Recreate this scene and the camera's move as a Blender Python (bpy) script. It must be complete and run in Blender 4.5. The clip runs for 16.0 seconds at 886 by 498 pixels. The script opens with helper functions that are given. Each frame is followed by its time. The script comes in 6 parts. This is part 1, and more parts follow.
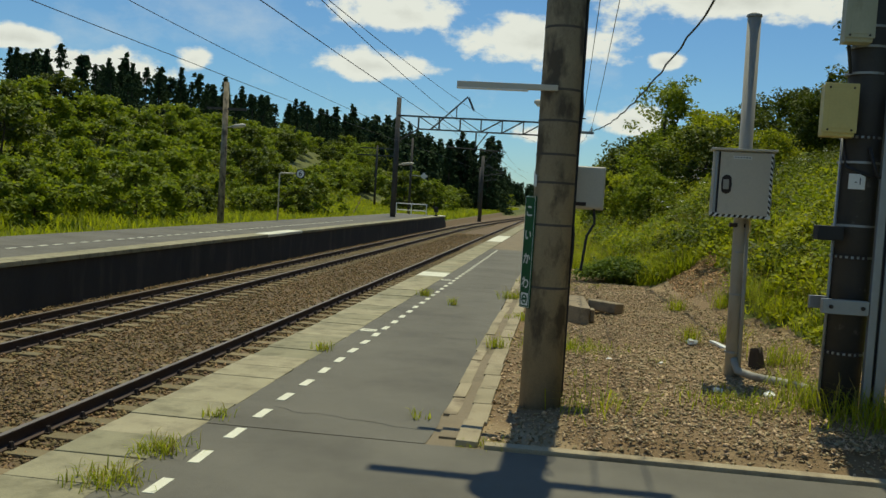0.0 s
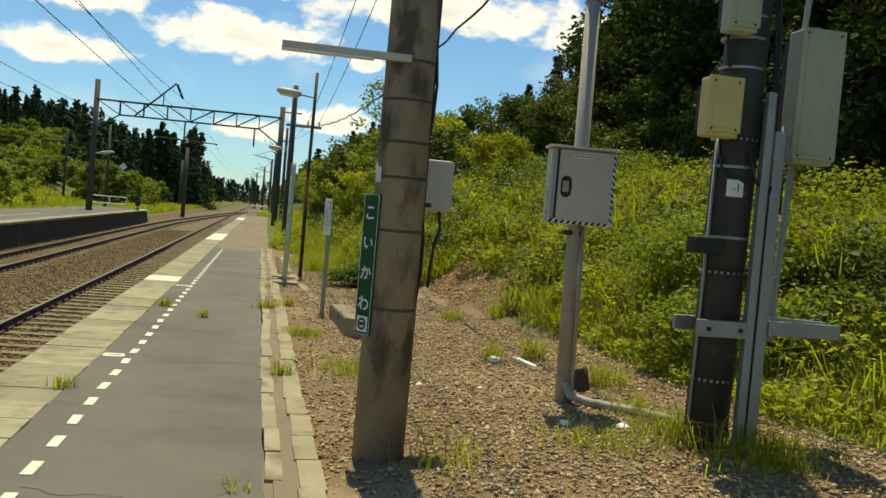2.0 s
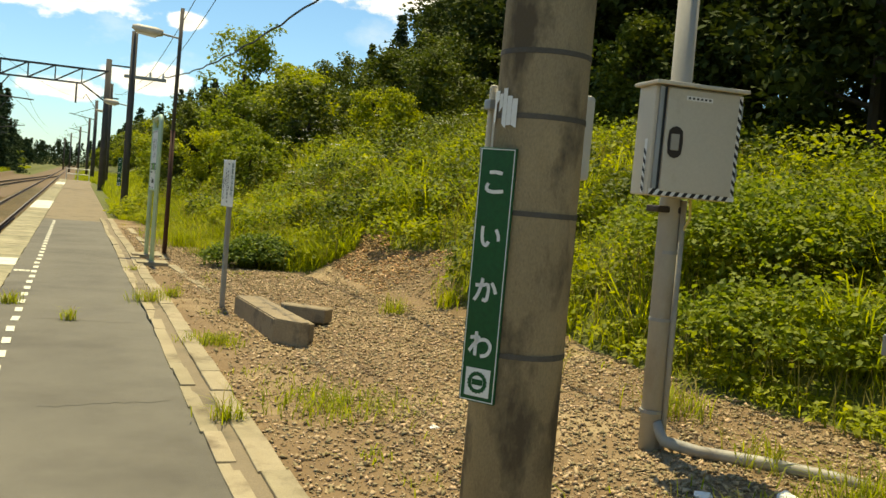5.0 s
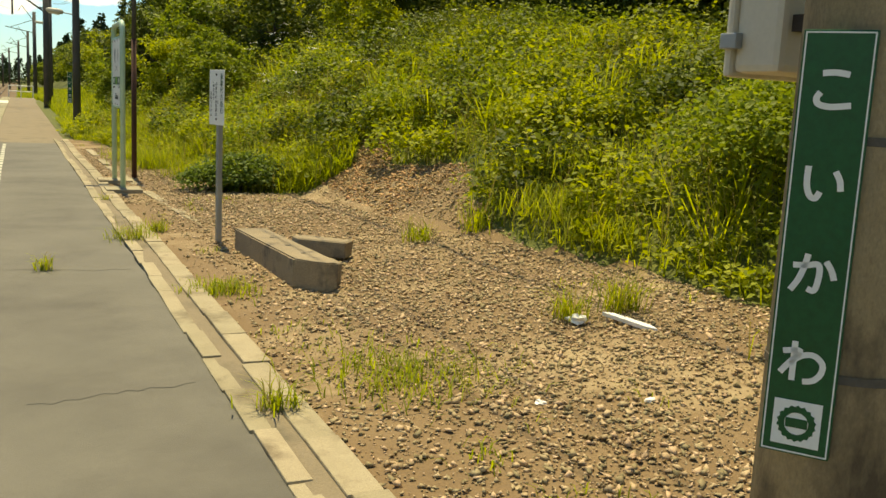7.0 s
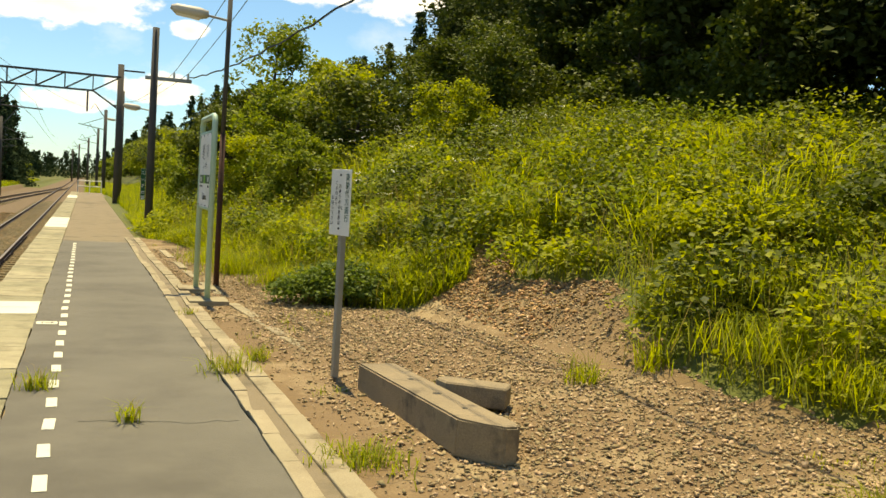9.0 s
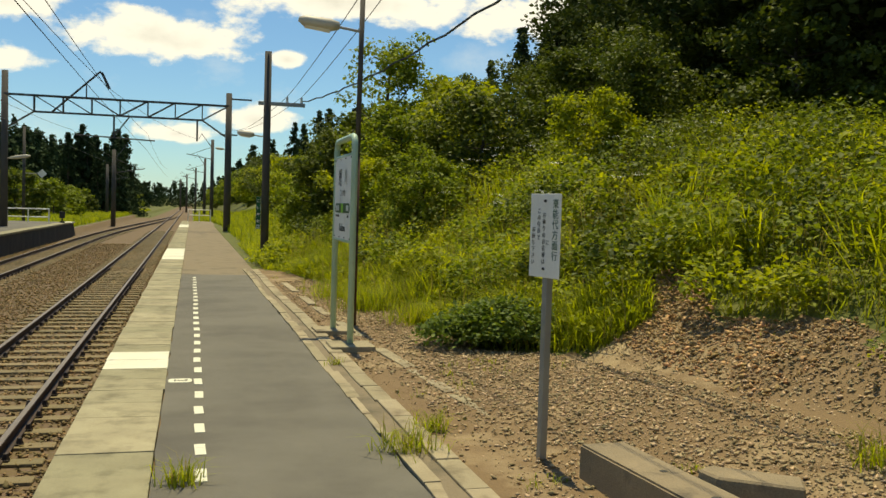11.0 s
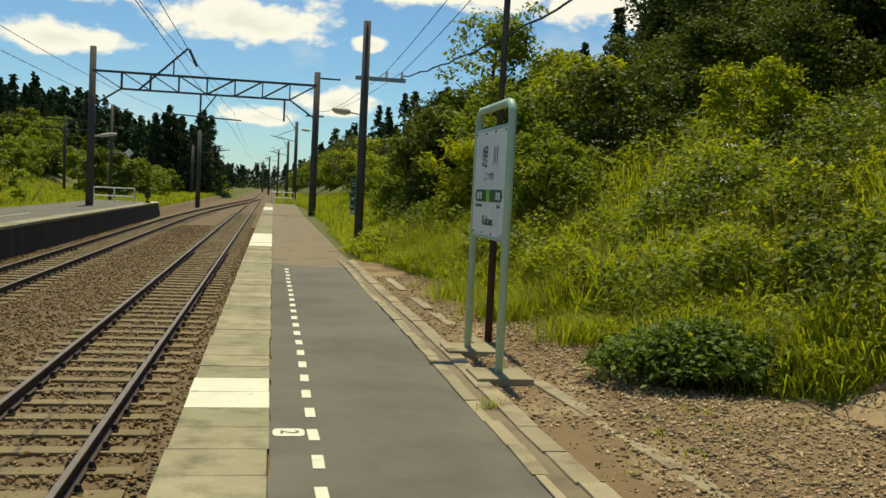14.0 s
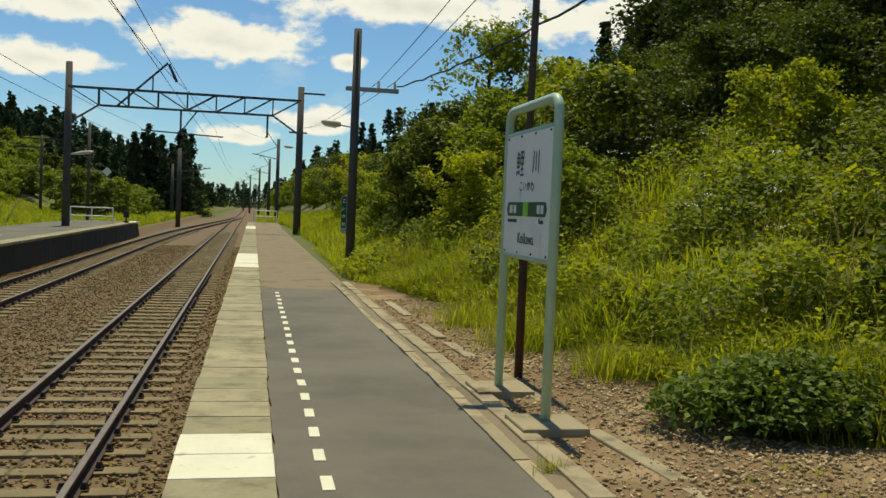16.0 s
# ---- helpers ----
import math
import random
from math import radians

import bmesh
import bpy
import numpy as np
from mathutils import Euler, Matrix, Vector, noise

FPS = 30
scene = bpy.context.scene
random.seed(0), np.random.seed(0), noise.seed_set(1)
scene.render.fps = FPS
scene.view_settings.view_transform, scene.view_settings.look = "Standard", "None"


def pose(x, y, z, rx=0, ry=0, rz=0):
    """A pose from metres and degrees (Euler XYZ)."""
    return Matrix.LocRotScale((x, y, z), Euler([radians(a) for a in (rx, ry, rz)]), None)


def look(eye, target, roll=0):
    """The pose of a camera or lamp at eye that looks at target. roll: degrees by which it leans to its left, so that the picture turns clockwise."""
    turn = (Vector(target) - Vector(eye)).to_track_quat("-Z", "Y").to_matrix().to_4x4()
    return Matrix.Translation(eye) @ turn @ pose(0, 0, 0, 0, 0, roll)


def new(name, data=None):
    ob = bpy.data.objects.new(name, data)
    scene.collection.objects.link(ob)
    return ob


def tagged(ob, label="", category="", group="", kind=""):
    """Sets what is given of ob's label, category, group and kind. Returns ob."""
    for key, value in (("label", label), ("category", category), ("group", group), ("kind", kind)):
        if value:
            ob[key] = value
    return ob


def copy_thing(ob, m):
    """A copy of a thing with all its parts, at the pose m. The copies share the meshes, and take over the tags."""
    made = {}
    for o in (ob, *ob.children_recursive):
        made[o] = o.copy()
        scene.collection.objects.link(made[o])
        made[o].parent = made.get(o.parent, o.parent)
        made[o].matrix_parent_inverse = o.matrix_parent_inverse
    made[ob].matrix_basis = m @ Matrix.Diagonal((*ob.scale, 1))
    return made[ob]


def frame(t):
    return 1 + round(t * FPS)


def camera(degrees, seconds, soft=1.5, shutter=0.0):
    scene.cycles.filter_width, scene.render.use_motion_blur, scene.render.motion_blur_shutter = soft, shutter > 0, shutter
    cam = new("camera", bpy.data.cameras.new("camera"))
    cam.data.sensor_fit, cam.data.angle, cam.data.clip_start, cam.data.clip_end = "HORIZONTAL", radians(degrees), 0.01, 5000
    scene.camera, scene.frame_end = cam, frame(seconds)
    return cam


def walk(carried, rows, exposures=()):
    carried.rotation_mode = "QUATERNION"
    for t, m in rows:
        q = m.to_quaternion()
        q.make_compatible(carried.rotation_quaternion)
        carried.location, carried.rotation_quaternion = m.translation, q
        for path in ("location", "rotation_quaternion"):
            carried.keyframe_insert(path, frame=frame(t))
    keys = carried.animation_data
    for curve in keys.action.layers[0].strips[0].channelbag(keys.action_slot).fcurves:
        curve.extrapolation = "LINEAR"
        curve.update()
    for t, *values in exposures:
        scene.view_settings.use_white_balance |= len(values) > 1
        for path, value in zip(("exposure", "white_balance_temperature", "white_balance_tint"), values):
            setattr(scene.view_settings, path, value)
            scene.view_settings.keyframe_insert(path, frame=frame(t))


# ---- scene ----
cam = camera(51.2, 16.0)
PATH = [
    (0, (2.942, -4.575, 1.648), (2.687, -2.595, 1.533), 3.5),
    (0.5, (2.672, -4.193, 1.642), (2.639, -2.197, 1.534), 4.0),
    (1, (2.412, -3.829, 1.624), (2.558, -1.836, 1.53), 4.5),
    (1.5, (2.198, -3.418, 1.601), (2.477, -1.439, 1.517), 4.9),
    (2, (2.024, -2.999, 1.593), (2.408, -1.038, 1.52), 5.0),
    (2.5, (1.849, -2.584, 1.582), (2.316, -0.641, 1.491), 5.1),
    (3, (1.699, -2.112, 1.569), (2.229, -0.185, 1.487), 5.1),
    (3.2, (1.64, -1.915, 1.565), (2.196, 0.005, 1.489), 5.2),
    (5.3, (1.311, 0.093, 1.505), (2.081, 1.934, 1.371), 5.0),
    (5.5, (1.285, 0.246, 1.503), (2.071, 2.079, 1.354), 4.9),
    (6, (1.235, 0.615, 1.501), (2.053, 2.429, 1.295), 4.3),
    (6.5, (1.218, 0.966, 1.512), (2.053, 2.763, 1.242), 3.4),
    (7, (1.195, 1.346, 1.51), (2.024, 3.138, 1.192), 2.9),
    (7.5, (1.177, 1.786, 1.503), (1.995, 3.591, 1.235), 3.0),
    (8, (1.103, 2.159, 1.542), (1.897, 3.984, 1.349), 3.1),
    (8.5, (1.07, 2.758, 1.546), (1.832, 4.601, 1.4), 3.3),
    (9, (1.043, 3.296, 1.531), (1.769, 5.156, 1.415), 3.5),
    (9.5, (0.977, 3.754, 1.527), (1.652, 5.635, 1.436), 3.1),
    (10, (0.918, 4.192, 1.543), (1.536, 6.093, 1.475), 1.9),
    (10.2, (0.89, 4.356, 1.551), (1.486, 6.264, 1.488), 1.7),
    (12.5, (0.701, 6.276, 1.573), (1.143, 8.221, 1.429), 2.8),
    (13, (0.651, 6.682, 1.559), (1.072, 8.632, 1.413), 3.0),
    (13.5, (0.613, 7.124, 1.557), (1.008, 9.08, 1.421), 3.1),
    (14, (0.58, 7.558, 1.555), (0.946, 9.52, 1.434), 2.9),
    (14.5, (0.535, 7.906, 1.54), (0.879, 9.873, 1.431), 2.5),
    (15, (0.475, 8.236, 1.511), (0.818, 10.205, 1.417), 2.3),
    (15.5, (0.441, 8.56, 1.498), (0.807, 10.525, 1.414), 2.4),
    (16, (0.445, 8.885, 1.51), (0.849, 10.842, 1.428), 2.4),
]
walk(cam, [(t, look(eye, target, roll)) for t, eye, target, roll in PATH],
     exposures=[(0.0, -0.4, 7200, -3), (0.5, -0.14, 7400, -2), (1.5, -0.02, 7800, -1), (3.0, 0.22, 8500, 0), (6.0, 0.47, 9500, 0), (7.5, 0.42, 9700, 1), (9.0, 0.5, 9800, 3), (10.0, 0.08, 9200, 2), (12.5, -0.04, 8300, -1), (16.0, -0.2, 7900, -1)])

# ---- world and light ----
SUN_ELEV, SUN_AZ = radians(72), radians(2)
world = bpy.data.worlds.new("sky")
scene.world = world
world.use_nodes = True


# cumulus seen from the platform: azimuth to the right of +y, elevation, half width, half height, all in degrees
CLOUDS = [(-2.2, 9.4, 6.4, 1.9), (-12.0, 7.6, 4.4, 1.2), (-11.2, 10.8, 4.6, 1.5), (9.5, 12.2, 10.0, 1.7), (5.4, 8.7, 1.2, 0.7), (3.6, 5.0, 2.9, 1.0), (-0.9, 4.0, 2.8, 0.8), (-28.0, 6.0, 4.4, 1.3), (-32.5, 7.3, 2.6, 0.8),
          (-23.0, 7.1, 1.3, 1.0), (-20, 12.5, 6.0, 1.4), (22.0, 11.5, 7.0, 1.8), (-45, 12, 12, 3.5), (45, 16, 14, 5), (-75, 14, 16, 5), (85, 18, 20, 6), (150, 15, 25, 6), (-130, 16, 25, 6)]


def build_sky():
    nt = world.node_tree
    nt.nodes.clear()
    n, ln = nt.nodes.new, nt.links.new

    def calc(op, a, b=None):
        x = n("ShaderNodeMath")
        x.operation = op
        for k, v in enumerate((a, b)):
            if v is None:
                continue
            if isinstance(v, (int, float)):
                x.inputs[k].default_value = v
            else:
                ln(v, x.inputs[k])
        return x.outputs[0]

    out, bg = n("ShaderNodeOutputWorld"), n("ShaderNodeBackground")
    sky = n("ShaderNodeTexSky")
    sky.sky_type, sky.sun_disc = "NISHITA", False
    sky.sun_elevation, sky.sun_rotation = SUN_ELEV, SUN_AZ
    sky.air_density, sky.dust_density, sky.ozone_density = 1.0, 0.15, 4.0
    co, sep = n("ShaderNodeTexCoord"), n("ShaderNodeSeparateXYZ")
    ln(co.outputs["Generated"], sep.inputs[0])
    X, Y, Z = (sep.outputs[k] for k in "XYZ")
    deg = 180 / math.pi
    az = calc("MULTIPLY", calc("ARCTAN2", X, Y), deg)
    el = calc("MULTIPLY", calc("ARCSINE", Z), deg)
    comb = n("ShaderNodeCombineXYZ")
    ln(calc("MULTIPLY", az, 0.10), comb.inputs[0])
    ln(calc("MULTIPLY", el, 0.16), comb.inputs[1])

    def tex(scale, detail, rough):
        t = n("ShaderNodeTexNoise")
        t.inputs["Scale"].default_value, t.inputs["Detail"].default_value, t.inputs["Roughness"].default_value = scale, detail, rough
        ln(comb.outputs[0], t.inputs["Vector"])
        return t.outputs["Fac"]

    puff = tex(3.2, 8, 0.58)
    body = None
    for a, e, wa, we in CLOUDS:
        u = calc("DIVIDE", calc("SUBTRACT", az, a), wa)
        v = calc("DIVIDE", calc("SUBTRACT", el, e), we)
        # flatter below than above
        v = calc("MULTIPLY", v, calc("ADD", 1.15, calc("MULTIPLY", calc("SIGN", v), -0.2)))
        g = calc("SUBTRACT", 1.0, calc("SQRT", calc("ADD", calc("MULTIPLY", u, u), calc("MULTIPLY", v, v))))
        body = g if body is None else calc("MAXIMUM", body, g)
    dens = calc("ADD", calc("MAXIMUM", body, -0.6), calc("MULTIPLY", calc("SUBTRACT", puff, 0.5), 2.0))
    veil = calc("MULTIPLY", calc("SUBTRACT", tex(1.1, 7, 0.6), 0.52), 1.6)
    ramp = n("ShaderNodeMapRange")
    ramp.interpolation_type = "SMOOTHSTEP"
    ramp.inputs["From Min"].default_value, ramp.inputs["From Max"].default_value = 0.0, 0.38
    ln(dens, ramp.inputs["Value"])
    cover = calc("MINIMUM", calc("MAXIMUM", ramp.outputs[0], veil), 1.0)
    core = n("ShaderNodeMapRange")
    core.inputs["From Min"].default_value, core.inputs["From Max"].default_value = 0.55, 1.3
    core.inputs["To Min"].default_value, core.inputs["To Max"].default_value = 1.0, 0.78
    ln(dens, core.inputs["Value"])
    white = n("ShaderNodeMix")
    white.data_type, white.blend_type = "RGBA", "MULTIPLY"
    white.inputs["Factor"].default_value = 1.0
    white.inputs["A"].default_value = (*CLOUD_WHITE, 1)
    ln(core.outputs[0], white.inputs["B"])
    tint = n("ShaderNodeMix")
    tint.data_type, tint.blend_type = "RGBA", "MULTIPLY"
    tint.inputs["Factor"].default_value = 1.0
    tint.inputs["B"].default_value = (*SKY_TINT, 1)
    ln(sky.outputs[0], tint.inputs["A"])
    mix = n("ShaderNodeMix")
    mix.data_type = "RGBA"
    ln(cover, mix.inputs["Factor"])
    ln(tint.outputs["Result"], mix.inputs["A"])
    ln(white.outputs["Result"], mix.inputs["B"])
    ln(mix.outputs["Result"], bg.inputs["Color"])
    bg.inputs["Strength"].default_value = 0.13
    ln(bg.outputs[0], out.inputs[0])


CLOUD_WHITE, SKY_TINT = (7.8, 7.9, 8.2), (0.58, 0.81, 1.06)
build_sky()
sun = new("sun", bpy.data.lights.new("sun", "SUN"))
sun.data.energy, sun.data.angle, sun.data.color = 4.6, radians(0.55), (1.0, 0.94, 0.80)
sun.matrix_world = look((0, 0, 0), (-math.sin(SUN_AZ) * math.cos(SUN_ELEV), -math.cos(SUN_AZ) * math.cos(SUN_ELEV), -math.sin(SUN_ELEV)))
scene.view_settings.exposure = 0.0


# ---- materials ----
def rgb(c):
    return (*c, 1.0)


def mat(name, c1, c2=None, rough=0.8, scale=4.0, fine=60.0, bump=0.25, metal=0.0, stain=None, stain_scale=1.2, stain_at=(0.52, 0.68),
        island=0.0, objrand=0.0, stretch=(1, 1, 1), transl=0.0, spec=0.4, tcol=None, speck=1.0):
    """Two-scale procedural surface in object-world metres; c1/c2 the two colours, stain an optional third with its own shape."""
    m = bpy.data.materials.new(name)
    m.use_nodes = True
    nt = m.node_tree
    n, ln = nt.nodes.new, nt.links.new
    b = nt.nodes["Principled BSDF"]
    b.inputs["Roughness"].default_value = rough
    b.inputs["Metallic"].default_value = metal
    b.inputs["Specular IOR Level"].default_value = spec
    geo = n("ShaderNodeNewGeometry")
    mp = n("ShaderNodeMapping")
    mp.inputs["Scale"].default_value = stretch
    ln(geo.outputs["Position"], mp.inputs["Vector"])

    def tex(s, detail=6):
        t = n("ShaderNodeTexNoise")
        t.inputs["Scale"].default_value = s
        t.inputs["Detail"].default_value = detail
        t.inputs["Roughness"].default_value = 0.62
        ln(mp.outputs[0], t.inputs["Vector"])
        return t.outputs["Fac"]

    def mixc(fac, a, bb, blend="MIX"):
        x = n("ShaderNodeMix")
        x.data_type, x.blend_type = "RGBA", blend
        for sock, v in (("Factor", fac), ("A", a), ("B", bb)):
            if isinstance(v, (tuple, float, int)):
                x.inputs[sock].default_value = v if sock == "Factor" else rgb(v)
            else:
                ln(v, x.inputs[sock])
        return x.outputs["Result"]

    def spread(v, lo, hi, a=0.0, bb=1.0):
        r = n("ShaderNodeMapRange")
        for k, val in (("From Min", lo), ("From Max", hi), ("To Min", a), ("To Max", bb)):
            r.inputs[k].default_value = val
        ln(v, r.inputs["Value"])
        return r.outputs[0]

    c2 = c2 or tuple(v * 0.75 for v in c1)
    coarse, grain = tex(scale), tex(fine, 4)
    col = mixc(spread(coarse, 0.3, 0.7), c1, c2)
    col = mixc(1.0, col, mixc(spread(grain, 0.25, 0.75), (1 - 0.22 * speck,) * 3, (1 + 0.2 * speck,) * 3), "MULTIPLY")
    if stain:
        col = mixc(spread(tex(stain_scale, 8), *stain_at), col, stain)
    if island or objrand:
        src = geo.outputs["Random Per Island"] if island else n("ShaderNodeObjectInfo").outputs["Random"]
        k = island or objrand
        hue = n("ShaderNodeHueSaturation")
        ln(spread(src, 0, 1, 1 - k, 1 + k), hue.inputs["Value"])
        ln(spread(src, 0, 1, 0.5 + 0.045 * k, 0.5 - 0.045 * k), hue.inputs["Hue"])
        ln(col, hue.inputs["Color"])
        col = hue.outputs[0]
    ln(col, b.inputs["Base Color"])
    ln(spread(grain, 0.2, 0.8, max(0.02, rough - 0.12), min(1, rough + 0.12)), b.inputs["Roughness"])
    if bump:
        bp = n("ShaderNodeBump")
        bp.inputs["Strength"].default_value = bump
        bp.inputs["Distance"].default_value = 0.01
        ln(grain, bp.inputs["Height"])
        ln(bp.outputs[0], b.inputs["Normal"])
    if transl:
        out = nt.nodes["Material Output"]
        tr = n("ShaderNodeBsdfTranslucent")
        if tcol:
            ln(mixc(1.0, col, tcol, "MULTIPLY"), tr.inputs["Color"])
        else:
            ln(col, tr.inputs["Color"])
        sh = n("ShaderNodeMixShader")
        sh.inputs[0].default_value = transl
        ln(b.outputs[0], sh.inputs[1])
        ln(tr.outputs[0], sh.inputs[2])
        ln(sh.outputs[0], out.inputs["Surface"])
    return m


M = {}
M["asphalt"] = mat("asphalt", (0.130, 0.121, 0.095), (0.170, 0.157, 0.122), 0.88, 1.1, 220, 0.5, stain=(0.102, 0.093, 0.073), stain_scale=0.7, stain_at=(0.46, 0.68))
M["coping"] = mat("coping_concrete", (0.36, 0.325, 0.20), (0.275, 0.245, 0.15), 0.9, 2.2, 120, 0.3, objrand=0.16, stain=(0.18, 0.16, 0.095), stain_scale=3.4, stain_at=(0.48, 0.68))
M["white"] = mat("white_road_paint", (0.74, 0.72, 0.56), (0.66, 0.64, 0.49), 0.7, 3, 140, 0.2, stain=(0.45, 0.43, 0.36), stain_scale=9, stain_at=(0.6, 0.7))
M["kerb"] = mat("kerb_concrete", (0.30, 0.25, 0.155), (0.38, 0.32, 0.205), 0.92, 3, 130, 0.5, objrand=0.12, stain=(0.16, 0.125, 0.075), stain_scale=2.5)
M["soil"] = mat("soil", (0.175, 0.112, 0.054), (0.22, 0.147, 0.073), 0.95, 1.2, 55, 0.8, stain=(0.36, 0.27, 0.15), stain_scale=0.8, stain_at=(0.52, 0.66))
M["stone"] = mat("crushed_stone", (0.45, 0.345, 0.20), (0.34, 0.245, 0.13), 0.9, 1.6, 90, 0.3, island=0.42)
M["scree"] = mat("ochre_rubble", (0.49, 0.315, 0.14), (0.36, 0.22, 0.10), 0.92, 1.6, 70, 0.3, island=0.4)
M["ballast"] = mat("rusty_ballast", (0.265, 0.180, 0.076), (0.185, 0.130, 0.058), 0.92, 1.2, 60, 0.4, island=0.45)
M["ballast_bed"] = mat("ballast_bed", (0.170, 0.117, 0.052), (0.130, 0.092, 0.042), 0.95, 1.5, 28, 1.0, stain=(0.16, 0.105, 0.066), stain_scale=14, stain_at=(0.48, 0.56))
M["rail_side"] = mat("rusted_rail_steel", (0.085, 0.052, 0.038), (0.055, 0.04, 0.033), 0.7, 4, 80, 0.3, metal=0.3)
M["rail_top"] = mat("polished_rail_head", (0.24, 0.20, 0.155), (0.18, 0.145, 0.11), 0.5, 5, 90, 0.05, metal=0.4)
M["sleeper"] = mat("sleeper_concrete", (0.24, 0.19, 0.10), (0.175, 0.135, 0.07), 0.92, 3, 90, 0.35, objrand=0.14)
M["iron"] = mat("dark_iron", (0.045, 0.038, 0.034), (0.06, 0.045, 0.035), 0.65, 6, 90, 0.3, metal=0.5)
# near-black base, a little paler in tall streaks
M["wall_dark"] = mat("near_black_platform_wall", (0.03, 0.028, 0.024), (0.05, 0.045, 0.036), 0.92, 0.9, 30, 0.5, stain=(0.075, 0.065, 0.05), stain_scale=1.6, stretch=(1, 1, 0.25))
M["pole"] = mat("weathered_concrete", (0.36, 0.30, 0.20), (0.23, 0.195, 0.135), 0.9, 2.6, 110, 0.45, stain=(0.095, 0.08, 0.06), stain_scale=3.0, stain_at=(0.47, 0.60), stretch=(1.5, 1.5, 0.75))
# near-black base holds the shade on the equipment pole, paler flecks over it
M["pole_dark"] = mat("shade_darkened_pole", (0.035, 0.034, 0.033), (0.055, 0.052, 0.048), 0.6, 3, 90, 0.2, stain=(0.12, 0.115, 0.105), stain_scale=7, stain_at=(0.62, 0.7))
M["pole_far"] = mat("grey_catenary_pole", (0.085, 0.08, 0.072), (0.06, 0.055, 0.05), 0.8, 1.5, 60, 0.2)
M["steel_dark"] = mat("painted_dark_steel", (0.07, 0.075, 0.08), (0.05, 0.055, 0.06), 0.55, 2, 60, 0.1, metal=0.3)
M["galv"] = mat("galvanised_steel", (0.36, 0.37, 0.36), (0.29, 0.30, 0.295), 0.5, 4, 90, 0.08, metal=0.55, speck=0.25)
M["grey_paint"] = mat("grey_post_paint", (0.40, 0.38, 0.32), (0.33, 0.31, 0.26), 0.6, 2, 70, 0.08, stain=(0.24, 0.21, 0.16), stain_scale=3, stain_at=(0.56, 0.72), stretch=(1, 1, 0.5), speck=0.25)
M["box_paint"] = mat("ivory_box_paint", (0.58, 0.53, 0.42), (0.53, 0.485, 0.385), 0.5, 1.2, 60, 0.03, stain=(0.42, 0.37, 0.27), stain_scale=2.2, stain_at=(0.64, 0.8), speck=0.25)
M["yellow_box"] = mat("yellowed_plastic", (0.64, 0.54, 0.20), (0.56, 0.46, 0.17), 0.5, 4, 60, 0.08, speck=0.25)
M["strap"] = mat("weathered_strap", (0.12, 0.105, 0.085), (0.09, 0.08, 0.065), 0.7, 6, 90, 0.3, metal=0.3)
M["black"] = mat("black_rubber", (0.016, 0.016, 0.016), (0.024, 0.024, 0.024), 0.6, 5, 60, 0.1)
M["sign_green"] = mat("sign_green", (0.004, 0.085, 0.026), (0.006, 0.075, 0.025), 0.4, 3, 60, 0.02)
M["sign_white"] = mat("sign_white", (0.78, 0.78, 0.74), (0.72, 0.72, 0.68), 0.45, 3, 60, 0.02, speck=0.25)
M["lime"] = mat("lime_green_film", (0.26, 0.62, 0.05), (0.24, 0.56, 0.05), 0.4, 3, 60, 0.02)
M["plate"] = mat("dusty_white_plate", (0.84, 0.83, 0.77), (0.79, 0.78, 0.72), 0.5, 2.5, 60, 0.04, stain=(0.66, 0.63, 0.54), stain_scale=2.2, stain_at=(0.58, 0.78), speck=0.25)
M["mint"] = mat("pale_green_paint", (0.42, 0.58, 0.44), (0.36, 0.52, 0.39), 0.45, 2, 60, 0.06, stain=(0.33, 0.40, 0.30), stain_scale=6, stain_at=(0.6, 0.72), speck=0.25)
M["rust"] = mat("rusted_pipe", (0.085, 0.032, 0.018), (0.05, 0.024, 0.016), 0.8, 5, 90, 0.3)
M["ink"] = mat("sign_ink", (0.02, 0.025, 0.02), (0.03, 0.035, 0.03), 0.5, 4, 60, 0.0)
M["ink_green"] = mat("green_ink", (0.01, 0.10, 0.055), (0.012, 0.09, 0.05), 0.5, 4, 60, 0.0)
M["block"] = mat("old_concrete_block", (0.30, 0.235, 0.145), (0.22, 0.175, 0.11), 0.92, 3, 80, 0.5, stain=(0.09, 0.075, 0.055), stain_scale=4, stain_at=(0.55, 0.7))
M["wood"] = mat("rotten_wood", (0.09, 0.065, 0.045), (0.05, 0.04, 0.03), 0.9, 6, 90, 0.6, stretch=(1, 1, 0.15))
M["bark"] = mat("bark", (0.085, 0.065, 0.045), (0.05, 0.04, 0.03), 0.92, 5, 60, 0.7, stretch=(1, 1, 0.2))
M["dark_soil"] = mat("leaf_litter", (0.115, 0.125, 0.022), (0.085, 0.10, 0.02), 0.95, 1.0, 30, 0.9, stain=(0.15, 0.135, 0.03), stain_scale=0.4)
G = dict(rough=0.62, scale=0.5, fine=20, bump=0.0, spec=0.25)
M["grass"] = mat("grass_blades", (0.33, 0.365, 0.028), (0.235, 0.29, 0.026), island=0.3, transl=0.58, tcol=(1.25, 1.2, 0.6), **G)
M["grass_dry"] = mat("dry_grass", (0.36, 0.29, 0.085), (0.27, 0.24, 0.06), island=0.3, transl=0.35, **G)
M["leaf"] = mat("shrub_leaves", (0.34, 0.37, 0.03), (0.21, 0.26, 0.026), island=0.34, transl=0.48, tcol=(1.3, 1.25, 0.6), **G)
